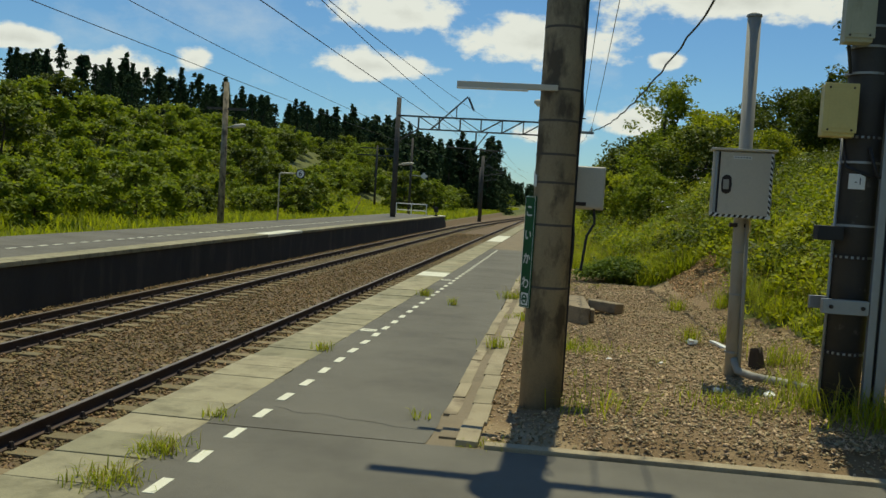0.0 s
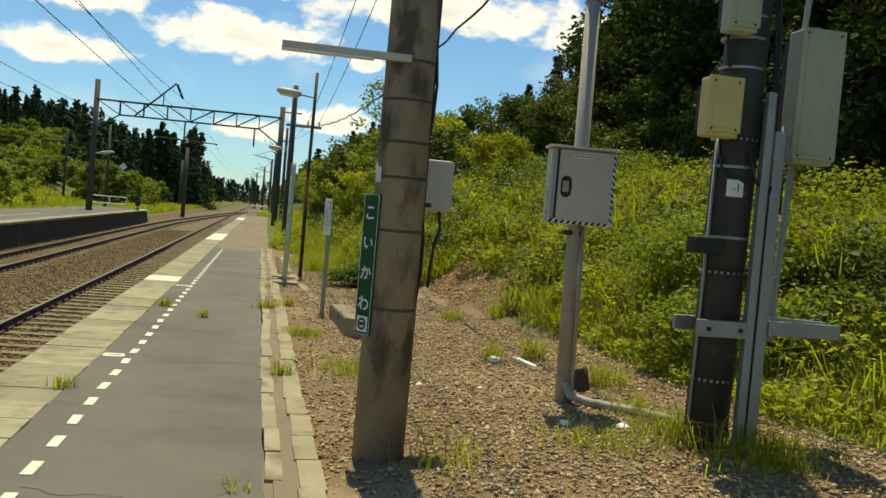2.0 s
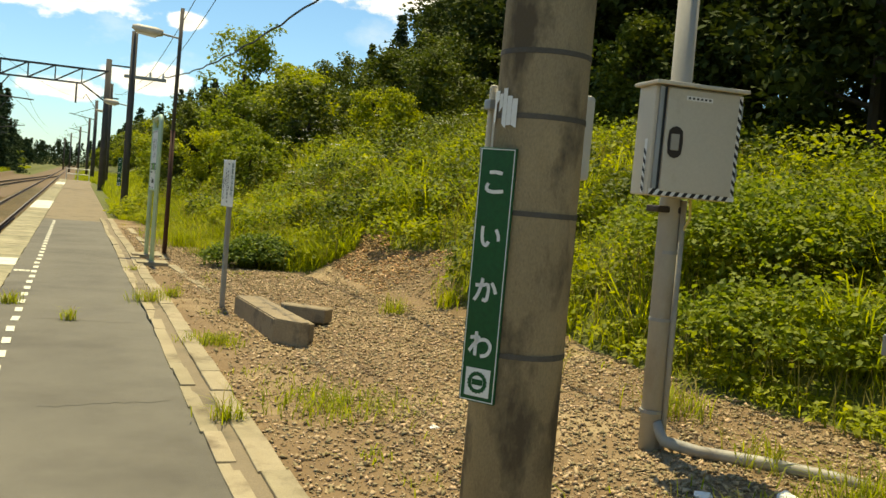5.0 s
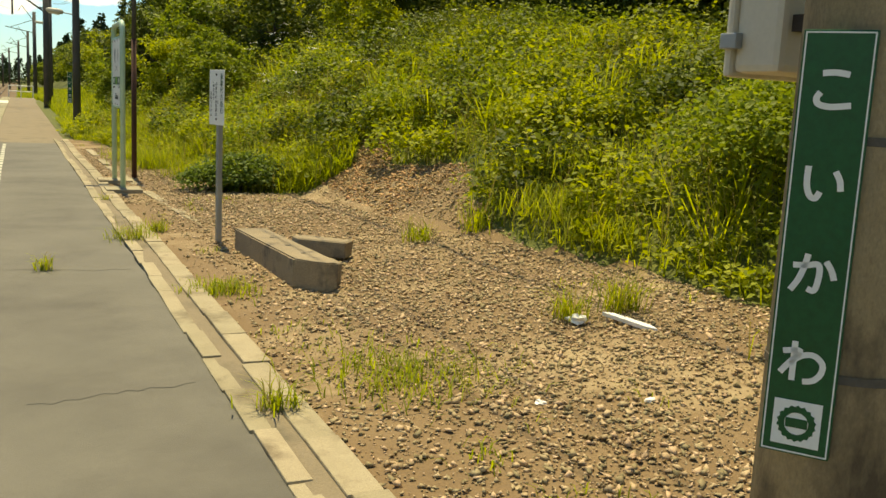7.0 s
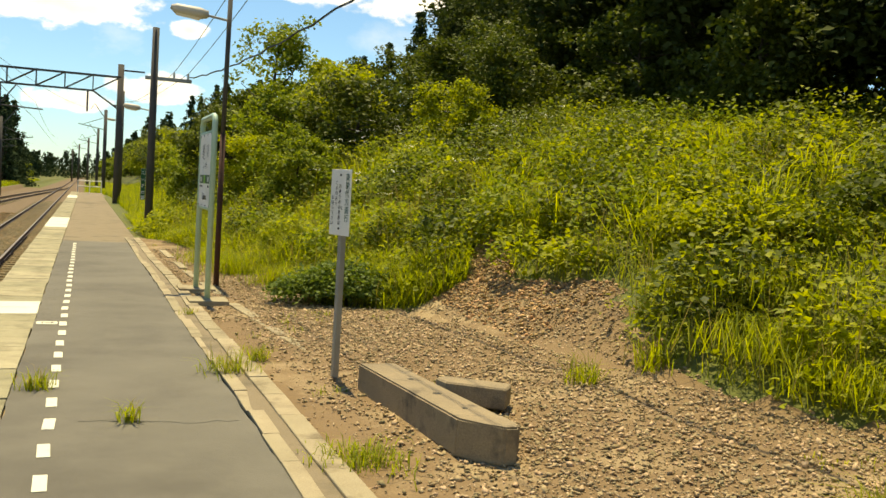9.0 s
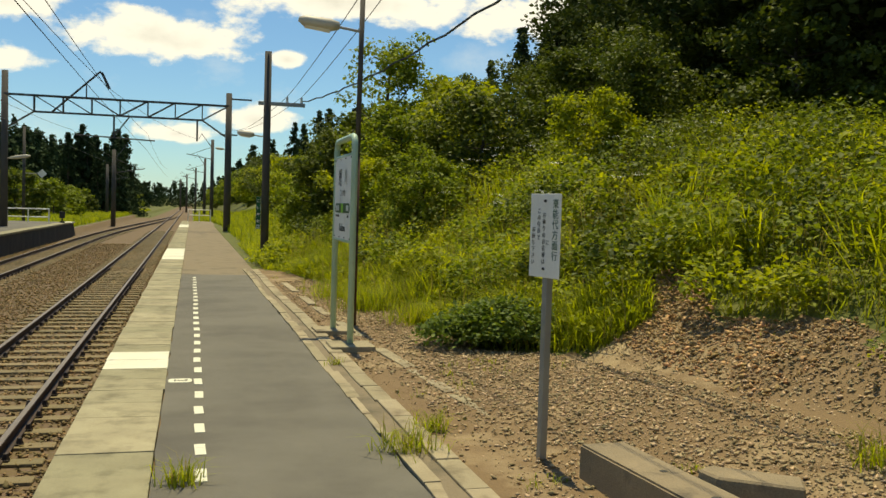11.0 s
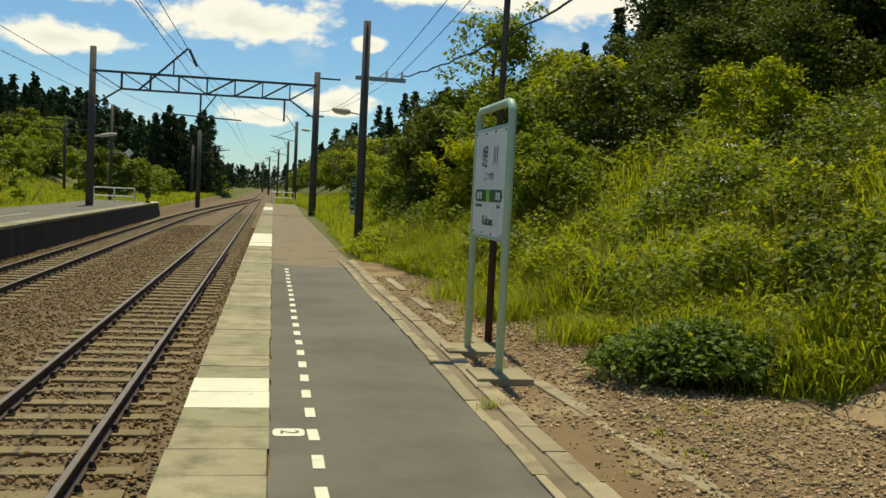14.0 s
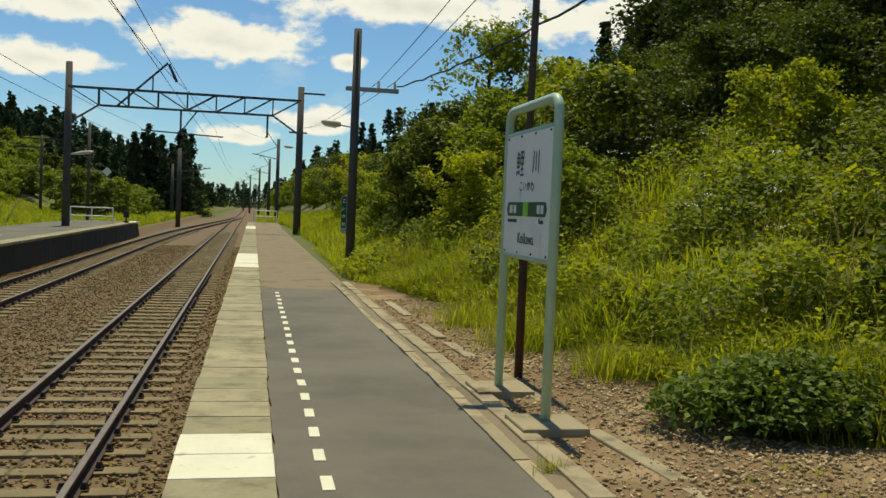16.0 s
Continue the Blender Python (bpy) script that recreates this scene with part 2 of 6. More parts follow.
M["leaf_deep"] = mat("deep_green_leaves", (0.235, 0.285, 0.032), (0.155, 0.205, 0.026), island=0.34, transl=0.45, tcol=(1.2, 1.2, 0.6), **G)
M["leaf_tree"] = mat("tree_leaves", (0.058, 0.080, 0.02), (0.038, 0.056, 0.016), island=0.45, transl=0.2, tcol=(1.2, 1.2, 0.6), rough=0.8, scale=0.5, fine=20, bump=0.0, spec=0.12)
M["cedar"] = mat("cedar_needles", (0.045, 0.074, 0.030), (0.030, 0.052, 0.022), island=0.35, transl=0.12, rough=0.85, scale=0.5, fine=20, bump=0.0, spec=0.1)
M["leaf_mid"] = mat("dull_green_leaves", (0.115, 0.145, 0.022), (0.072, 0.10, 0.018), island=0.34, transl=0.32, tcol=(1.2, 1.2, 0.6), **G)
M["leaf_nettle"] = mat("nettle_leaves", (0.135, 0.195, 0.035), (0.085, 0.135, 0.026), island=0.36, transl=0.36, tcol=(1.2, 1.2, 0.6), **G)
M["dust"] = mat("dusty_earth", (0.20, 0.16, 0.10), (0.26, 0.205, 0.13), 0.95, 1.2, 90, 0.7, stain=(0.11, 0.095, 0.06), stain_scale=1.2)
M["crack"] = mat("crack_filling", (0.05, 0.048, 0.04), (0.06, 0.058, 0.05), 0.9, 4, 60, 0.2)
M["cream_box"] = mat("weathered_cream_paint", (0.45, 0.45, 0.32), (0.36, 0.36, 0.25), 0.6, 3, 60, 0.1, stain=(0.22, 0.20, 0.11), stain_scale=3.5, stain_at=(0.55, 0.7), stretch=(1, 1, 0.5), speck=0.25)
M["wire"] = mat("cable", (0.02, 0.02, 0.022), (0.03, 0.03, 0.03), 0.6, 4, 60, 0.0)


# ---- mesh tools ----
def part(name, bm, material, parent=None, label="", smooth=False):
    me = bpy.data.meshes.new(name)
    bm.normal_update()
    bm.to_mesh(me)
    bm.free()
    me.materials.append(material)
    if smooth:
        me.polygons.foreach_set("use_smooth", [True] * len(me.polygons))
    ob = new(name, me)
    if parent:
        ob.parent = parent
    if label:
        ob["label"] = label
    return ob


def thing(name, at=(0, 0, 0), label="", category="", group="", kind=""):
    ob = new(name)
    ob.location = at
    ob.empty_display_size = 0.1
    return tagged(ob, label, category, group, kind)


def box(bm, lo, hi, bevel=0.0, m=None):
    r = bmesh.ops.create_cube(bm, size=1.0)
    vs = r["verts"]
    c, s = (Vector(lo) + Vector(hi)) / 2, Vector(hi) - Vector(lo)
    for v in vs:
        v.co = Vector((v.co.x * s.x, v.co.y * s.y, v.co.z * s.z)) + c
    if bevel:
        es = list({e for v in vs for e in v.link_edges})
        r = bmesh.ops.bevel(bm, geom=es, offset=bevel, segments=2, affect="EDGES", profile=0.6)
        vs = list({v for f in r["faces"] for v in f.verts} | {v for v in vs if v.is_valid})
    if m is not None:
        bmesh.ops.transform(bm, matrix=m, verts=vs)
    return bm


def boxm(lo, hi, bevel=0.0, m=None):
    return box(bmesh.new(), lo, hi, bevel, m)


def tube(bm, pts, r, seg=10, caps=True):
    """A round bar through the points; r a number or one per point."""
    pts = [Vector(p) for p in pts]
    rs = r if isinstance(r, (list, tuple)) else [r] * len(pts)
    rings, ref = [], None
    for i, p in enumerate(pts):
        d = (pts[min(i + 1, len(pts) - 1)] - pts[max(i - 1, 0)]).normalized()
        if ref is None:
            ref = Vector((1, 0, 0)) if abs(d.x) < 0.8 else Vector((0, 1, 0))
        u = (ref - d * ref.dot(d)).normalized()
        ref = u
        w = d.cross(u)
        rings.append([bm.verts.new(p + (u * math.cos(a) + w * math.sin(a)) * rs[i]) for a in (2 * math.pi * k / seg for k in range(seg))])
    for a, b in zip(rings, rings[1:]):
        for k in range(seg):
            bm.faces.new((a[k], a[(k + 1) % seg], b[(k + 1) % seg], b[k]))
    if caps:
        bm.faces.new(rings[0][::-1])
        bm.faces.new(rings[-1])
    return bm


def tubem(pts, r, seg=10, caps=True):
    return tube(bmesh.new(), pts, r, seg, caps)


def prism(bm, outline, z0, z1, m=None):
    """An outline in x, y raised from z0 to z1."""
    lo = [bm.verts.new((x, y, z0)) for x, y in outline]
    hi = [bm.verts.new((x, y, z1)) for x, y in outline]
    k = len(outline)
    bm.faces.new(lo[::-1])
    bm.faces.new(hi)
    for i in range(k):
        bm.faces.new((lo[i], lo[(i + 1) % k], hi[(i + 1) % k], hi[i]))
    if m is not None:
        bmesh.ops.transform(bm, matrix=m, verts=lo + hi)
    return bm


def mesh_np(name, verts, faces, material, smooth=False):
    """A mesh from an n x 3 and an m x k array."""
    verts, faces = np.asarray(verts, np.float32), np.asarray(faces, np.int32)
    k = faces.shape[1]
    me = bpy.data.meshes.new(name)
    me.vertices.add(len(verts))
    me.vertices.foreach_set("co", verts.ravel())
    me.loops.add(faces.size)
    me.loops.foreach_set("vertex_index", faces.ravel())
    me.polygons.add(len(faces))
    me.polygons.foreach_set("loop_start", np.arange(0, faces.size, k, dtype=np.int32))
    if smooth:
        me.polygons.foreach_set("use_smooth", np.ones(len(faces), bool))
    me.update(calc_edges=True)
    me.materials.append(material)
    return me


def text_mesh(s, size, depth=0.0):
    """Lettering as a mesh about its centre, in the x, y plane, facing +z."""
    cu = bpy.data.curves.new("lettering", "FONT")
    cu.body, cu.size, cu.extrude, cu.align_x, cu.align_y = s, size, depth, "CENTER", "CENTER"
    cu.resolution_u = 3
    ob = new("lettering", cu)
    bpy.context.view_layer.update()
    me = bpy.data.meshes.new_from_object(ob.evaluated_get(bpy.context.evaluated_depsgraph_get()))
    bpy.data.objects.remove(ob)
    bpy.data.curves.remove(cu)
    return me


def lettering(s, size, m, material, parent, name="lettering"):
    me = text_mesh(s, size, 0.0008)
    me.materials.clear()
    me.materials.append(material)
    ob = new(name, me)
    ob.parent = parent
    ob.matrix_basis = m
    return ob


# ---- the lie of the land ----
EDGE, COPE, KERB_IN, KERB_OUT = 0.03, 0.61, 2.08, 2.42
RAIL_Z, BED_Z = -0.80, -0.98
TRACK_NEAR, TRACK_FAR = -1.50, -5.32
FAR_EDGE, FAR_BACK, FAR_END = -6.72, -10.6, 70.5
NEAR_END = 84.0


def kerb_shift(y):
    """How far the kerb line wanders from its straight course."""
    return float(np.interp(y, [2, 27], [0.055, -0.09]))


def foot(y):
    """Where the bank on the right begins to climb."""
    return np.interp(y, [-40, 0, 3, 8, 10, 12, 14, 18, 24, 30, 60, 120, 400], [8, 7.2, 6.8, 5.7, 5.2, 5.0, 4.6, 4.0, 3.4, 3.2, 4.0, 5.0, 8.0])


def height(x, y):
    x, y = np.asarray(x, float), np.asarray(y, float)
    w = np.maximum(x - foot(y), 0)
    cap = np.interp(y, [-20, 0, 10, 16, 23, 40, 80, 400], [1.2, 1.4, 1.75, 2.5, 3.6, 4.6, 4.5, 3.0])
    bank = 0.06 * np.clip(x - 2.6, 0, 5) + cap * np.tanh(0.5 * w / cap) + 0.10 * np.maximum(w - 8, 0).clip(0, 60)
    drop = np.interp(y, [0, 70, 120, 400], [0, 0, 0.6, 0.9])
    right = bank - drop * (x < 6)
    path = np.clip((1.75 - y) / 0.3, 0, 1) * np.clip((9 - x) / 2, 0, 1)
    right = right * (1 - path) - 0.06 * path
    v = np.maximum(-x - 11.5, 0)
    left = 0.05 * v.clip(0, 10) + 0.30 * (v - 10).clip(0, 24) * np.interp(y, [-50, 60, 190, 260, 500], [1.0, 1.0, 1.5, 1.9, 2.0]) + 0.03 * (v - 60).clip(0, 200) - 0.45
    left = np.where(y > FAR_END, left - 0.15, left)
    bed = np.full_like(x, BED_Z)
    z = np.where(x > 2.2, right, np.where(x > -7.2, bed, np.where(x > -10.5, np.where(y > FAR_END + 2, -0.6, BED_Z), left)))
    return z


BARE = [(2.3, -6), (6.6, -6), (6.4, 1.6), (6.0, 4.0), (5.9, 7.0), (5.7, 8.2), (5.5, 8.9), (5.55, 9.6), (5.65, 10.4), (5.95, 10.9), (6.15, 11.5), (5.9, 12.3), (5.7, 12.9), (6.0, 13.7), (6.15, 14.5), (5.85, 14.6),
        (5.4, 13.6), (4.85, 13.6), (4.5, 14.0), (3.8, 14.5), (4.0, 16.0), (3.9, 18.4), (3.55, 22.0), (2.9, 26.4), (2.4, 27.6), (2.3, 27.6)]


def inside(x, y, poly):
    x, y = np.asarray(x), np.asarray(y)
    hit = np.zeros(x.shape, bool)
    for (x0, y0), (x1, y1) in zip(poly, poly[1:] + poly[:1]):
        c = ((y0 > y) != (y1 > y)) & (x < (x1 - x0) * (y - y0) / (y1 - y0 + 1e-9) + x0)
        hit ^= c
    return hit


rng = np.random.default_rng(7)


def lump(x, y, s, seed=0.0):
    """Smooth noise of about 0..1 on arrays, period s metres."""
    x, y = np.asarray(x, float) / s, np.asarray(y, float) / s
    a = np.sin(x * 2.1 + 1.3 * np.sin(y * 1.7 + seed) + seed) + np.sin(y * 2.3 + 1.1 * np.sin(x * 1.9 - seed) + 2 * seed)
    b = np.sin(x * 4.7 + y * 3.1 + seed * 3) * 0.6 + np.sin(x * 5.3 - y * 4.9 + seed) * 0.5
    return np.clip(0.5 + 0.18 * a + 0.12 * b, 0, 1)


def surface(x, y):
    """The ground with its small unevenness."""
    x = np.asarray(x, float)
    return height(x, y) + np.where(x > 2.5, 0.035 * (lump(x, y, 0.8) - 0.5) + 0.06 * (lump(x, y, 2.7, 2) - 0.5) * np.clip((x - 3.2) / 2, 0, 1), 0)


def ground_sheet():
    xs = np.unique(np.r_[np.linspace(-900, -60, 22), np.linspace(-60, -12, 40), -9, -8, -7.6, -6, -4, -2, 0.9, 1.5, -11.5, -10.55, -10.45, -7.25, -7.15, -5, -3, -1, 0.5, 2.15, 2.25,
                         np.linspace(2.3, 16, 70), np.linspace(16.5, 60, 50), np.linspace(65, 900, 22)])
    ys = np.unique(np.r_[np.linspace(-600, -40, 15), np.linspace(-40, -6, 18), np.linspace(-6, 32, 150), np.linspace(32.5, 120, 110), np.linspace(125, 500, 50), np.linspace(540, 2500, 20)])
    X, Y = np.meshgrid(xs, ys)
    Z = surface(X, Y)
    far = np.hypot(X, Y - 10) > 420
    Z = np.where(far, np.minimum(Z, 6), Z)
    nx, ny = len(xs), len(ys)
    idx = np.arange(nx * ny).reshape(ny, nx)
    faces = np.stack([idx[:-1, :-1], idx[:-1, 1:], idx[1:, 1:], idx[1:, :-1]], -1).reshape(-1, 4)
    me = mesh_np("ground", np.stack([X, Y, Z], -1).reshape(-1, 3), faces, M["soil"], True)
    me.materials.append(M["dark_soil"])
    me.materials.append(M["ballast_bed"])
    cx, cy = X.ravel()[faces].mean(1), Y.ravel()[faces].mean(1)
    bed = (cx > np.where(cy > FAR_END, -7.6, -10.5)) & (cx < np.where(cy > NEAR_END, 0.9, 2.2)) & ((cy < 150) | (np.abs(cx + 2.0) < 3.2))
    mi = np.where(bed, 2, np.where(inside(cx, cy, BARE), 0, 1))
    me.polygons.foreach_set("material_index", mi.astype(np.int32))
    return tagged(new("ground", me), "brown earth and leafy bank climbing beside the railway", "ground", kind="structure")


ground_sheet()


# ---- platform, kerb, tracks ----
def near_platform():
    p = thing("platform", (0, 0, 0), "low station platform of concrete and worn grey asphalt", "platform", kind="structure")
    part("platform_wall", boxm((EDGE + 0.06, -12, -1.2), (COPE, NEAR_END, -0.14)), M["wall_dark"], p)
    part("fill", boxm((COPE, -12, -1.2), (KERB_IN, NEAR_END, -0.03)), M["soil"], p)
    bm = bmesh.new()
    # asphalt sheet with slightly ragged edges
    ys = np.r_[np.linspace(1.42, 25.7, 90)]
    L = [bm.verts.new((COPE + 0.006 + 0.012 * math.sin(y * 9) * math.sin(y * 3.1), y, 0.0)) for y in ys]
    R = [bm.verts.new((KERB_IN - 0.004 + kerb_shift(y) + 0.010 * math.sin(y * 7 + 1) + 0.008 * math.sin(y * 23), y, 0.0)) for y in ys]
    for i in range(len(ys) - 1):
        bm.faces.new((L[i], R[i], R[i + 1], L[i + 1]))
    r = bmesh.ops.extrude_face_region(bm, geom=bm.faces[:])
    bmesh.ops.translate(bm, verts=[v for v in r["geom"] if isinstance(v, bmesh.types.BMVert)], vec=(0, 0, 0.002))
    part("asphalt", bm, M["asphalt"], p, "worn grey asphalt with hairline cracks")
    part("crossing", boxm((COPE + 0.006, -12, -0.03), (14.0, 1.40, 0.003)), M["asphalt"], p, "grey asphalt path leaving the platform")
    part("edging", boxm((2.52, 1.42, -0.05), (14.0, 1.53, 0.03), 0.012), M["kerb"], p, "narrow concrete edging")
    part("gravel_top", boxm((COPE + 0.006, 25.7, -0.05), (KERB_IN + 0.3, NEAR_END, -0.012)), M["dust"], p, "bare dusty platform surface")
    # crack lines lying on the asphalt
    for a, b in (((0.9, 2.0), (2.1, 1.75)), ((1.05, 9.32), (2.02, 9.2)), ((1.2, 5.9), (2.0, 6.05))):
        bm, k = bmesh.new(), 14
        rr = random.Random(a[1])
        pts = [(a[0] + (b[0] - a[0]) * i / k, a[1] + (b[1] - a[1]) * i / k + rr.uniform(-0.04, 0.04)) for i in range(k + 1)]
        lo = [bm.verts.new((x, y - 0.002 - 0.004 * rr.random(), 0.0035)) for x, y in pts]
        hi = [bm.verts.new((x, y + 0.002 + 0.004 * rr.random(), 0.0035)) for x, y in pts]
        for i in range(k):
            bm.faces.new((lo[i], lo[i + 1], hi[i + 1], hi[i]))
        part("crack", bm, M["crack"], p, "dark crack in the asphalt")
    return p


PLATFORM = near_platform()


def slab_mesh(name, lo, hi, bevel, material):
    bm = boxm(lo, hi, bevel)
    me = bpy.data.meshes.new(name)
    bm.normal_update()
    bm.to_mesh(me)
    bm.free()
    me.materials.append(material)
    return me


def coping():
    n0 = 0.5
    grey = slab_mesh("coping_slab", (EDGE, -n0 / 2 + 0.003, -0.14), (COPE, n0 / 2 - 0.003, 0.004), 0.008, M["coping"])
    white = slab_mesh("white_slab", (EDGE, -n0 / 2 + 0.003, -0.14), (COPE, n0 / 2 - 0.003, 0.005), 0.008, M["white"])
    rr = random.Random(4)
    y = -11.75
    while y < NEAR_END:
        painted = 14.0 < y < 15.0 or 31.0 < y < 37.0 or 64.0 < y < 71.0
        ob = new("coping_slab", white if painted else grey)
        ob.parent = PLATFORM
        ob.location = (rr.uniform(-0.006, 0.006), y, rr.uniform(-0.004, 0.003))
        ob.rotation_euler = (rr.uniform(-0.004, 0.004), rr.uniform(-0.006, 0.006), rr.uniform(-0.004, 0.004))
        if painted:
            ob["label"] = "coping slab painted cream white"
        y += n0


def dashes():
    d = slab_mesh("dash", (-0.034, -0.13, 0), (0.034, 0.13, 0.004), 0, M["white"])
    rr = random.Random(2)
    y = 0.077 - 0.575 * 6
    while y < 25.3:
        ob = new("dash", d)
        ob.parent = PLATFORM
        ob.location = (0.885 + rr.uniform(-0.006, 0.006), y, 0.003)
        ob.rotation_euler = (0, 0, rr.uniform(-0.03, 0.03))
        y += 0.575


def boarding_mark(s, y):
    t = thing("boarding_mark", (0.735, y, 0.003), "white painted car number patch on the asphalt", "road marking", "car number patches")
    out = []
    for cx, cy, a0 in ((0.07, 0.03, 0), (-0.07, 0.03, 90), (-0.07, -0.03, 180), (0.07, -0.03, 270)):
        out += [(cx + 0.03 * math.cos(radians(a0 + k * 30)), cy + 0.06 * math.sin(radians(a0 + k * 30))) for k in range(4)]
    bm = bmesh.new()
    prism(bm, out, 0, 0.003)
    part("patch", bm, M["white"], t)
    lettering(s, 0.17, pose(0, 0, 0.0045, 0, 0, -90), M["asphalt"], t, "numeral")
    return t


def kerb():
    inner = slab_mesh("kerb_stone", (-0.052, -0.299, -0.12), (0.052, 0.299, 0.0), 0.006, M["kerb"])
    outer = slab_mesh("kerb_stone", (-0.075, -0.299, -0.12), (0.075, 0.299, 0.0), 0.008, M["kerb"])
    k = thing("kerb", (0, 0, 0), "double row of worn sand-coloured kerb stones", "kerb", kind="structure")
    rr = random.Random(9)
    for x, me, y0, z in ((KERB_IN + 0.055, inner, 2.55, 0.018), (KERB_OUT - 0.08, outer, 1.75, 0.034)):
        y = y0
        while y < 27.2:
            ob = new("kerb_stone", me)
            ob.parent = k
            ob.location = (x + 0.012 * math.sin(y * 0.8) + rr.uniform(-0.008, 0.008) + kerb_shift(y), y, z + rr.uniform(-0.007, 0.006))
            ob.rotation_euler = (rr.uniform(-0.008, 0.008), rr.uniform(-0.02, 0.02), rr.uniform(-0.012, 0.012))
            y += 0.6
    part("earth_patch", boxm((KERB_IN - 0.02, 1.405, -0.12), (KERB_OUT + 0.10, 2.7, -0.003)), M["dust"], k, "bare dusty earth at the kerb end")
    for y0, y1 in ((1.6, 10.0), (10.0, 27.3)):
        bm = boxm((KERB_IN + 0.06, y0, -0.1), (KERB_OUT - 0.03, y1, 0.013))
        for v in bm.verts:
            v.co.x += kerb_shift(v.co.y)
        part("earth_joint", bm, M["dust"], k, "earth filled gap between the kerb rows")
    return k


def rail_profile(bm, path):
    """A flat-bottomed rail swept along the path of (x, y)."""
    prof = [(-0.062, 0), (0.062, 0), (0.062, 0.012), (0.010, 0.03), (0.010, 0.105), (0.033, 0.118), (0.033, 0.142), (-0.033, 0.142), (-0.033, 0.118), (-0.010, 0.105), (-0.010, 0.03), (-0.062, 0.012)]
    rows = [[bm.verts.new((x + px, y, RAIL_Z - 0.142 + pz)) for px, pz in prof] for x, y in path]
    k = len(prof)
    for a, b in zip(rows, rows[1:]):
        for i in range(k):
            bm.faces.new((a[i], a[(i + 1) % k], b[(i + 1) % k], b[i]))
    return bm


def near_line(y):
    return TRACK_NEAR - 0.12 * max(0.0, (y - 26) / 60)


def far_line(y):
    s = min(max((y - 60) / 110, 0), 1)
    s = s * s * (3 - 2 * s)
    return TRACK_FAR + (near_line(y) - TRACK_FAR) * s


def sleeper_mesh():
    bm = bmesh.new()
    box(bm, (-1.0, -0.11, -0.16), (1.0, 0.11, 0.0), 0.02)
    for v in bm.verts:
        if abs(v.co.x) < 0.35 and v.co.z > -0.05:
            v.co.z -= 0.02
    me = bpy.data.meshes.new("sleeper")
    bm.to_mesh(me)
    bm.free()
    me.materials.append(M["sleeper"])
    return me


def clip_mesh():
    bm = bmesh.new()
    box(bm, (-0.125, -0.045, 0), (0.125, 0.045, 0.02), 0.006)
    for sx in (-0.09, 0.09):
        tube(bm, [(sx, 0, 0.012), (sx, 0, 0.03), (sx, 0, 0.075)], [0.042, 0.036, 0.022], 6)
    me = bpy.data.meshes.new("rail_clip")
    bm.to_mesh(me)
    bm.free()
    me.materials.append(M["iron"])
    return me


def track(line, label, y0, y1, sleeper_to):
    t = thing("railway_track", (0, 0, 0), label, "railway track")
    ys = np.r_[np.arange(y0, 130, 4.0), np.arange(130, y1, 12.0)]
    for s in (-0.5665, 0.5665):
        path = [(line(y) + s, y) for y in ys]
        rail = part("rail", rail_profile(bmesh.new(), path), M["rail_side"], t, "rusty brown steel rail")
        bm = bmesh.new()
        a = [bm.verts.new((x - 0.028, y, RAIL_Z + 0.002)) for x, y in path]
        b = [bm.verts.new((x + 0.028, y, RAIL_Z + 0.002)) for x, y in path]
        for i in range(len(path) - 1):
            bm.faces.new((a[i], b[i], b[i + 1], a[i + 1]))
        part("running_surface", bm, M["rail_top"], rail, "bright worn running surface")
    sl, cl = sleeper_mesh(), clip_mesh()
    y, k = max(y0, -6), 0
    rr = random.Random(y0)
    while y < sleeper_to and k < 150:
        ob = new("sleeper", sl)
        ob.parent = t
        ob.location = (line(y) + rr.uniform(-0.02, 0.02), y + rr.uniform(-0.02, 0.02), RAIL_Z - 0.145)
        ob.rotation_euler = (0, 0, rr.uniform(-0.01, 0.01))
        if y < 40:
            for s in (-0.5665, 0.5665):
                c = new("rail_clip", cl)
                c.parent = ob
                c.location = (s, 0, 0.0)
        y, k = y + 0.62, k + 1
    return t


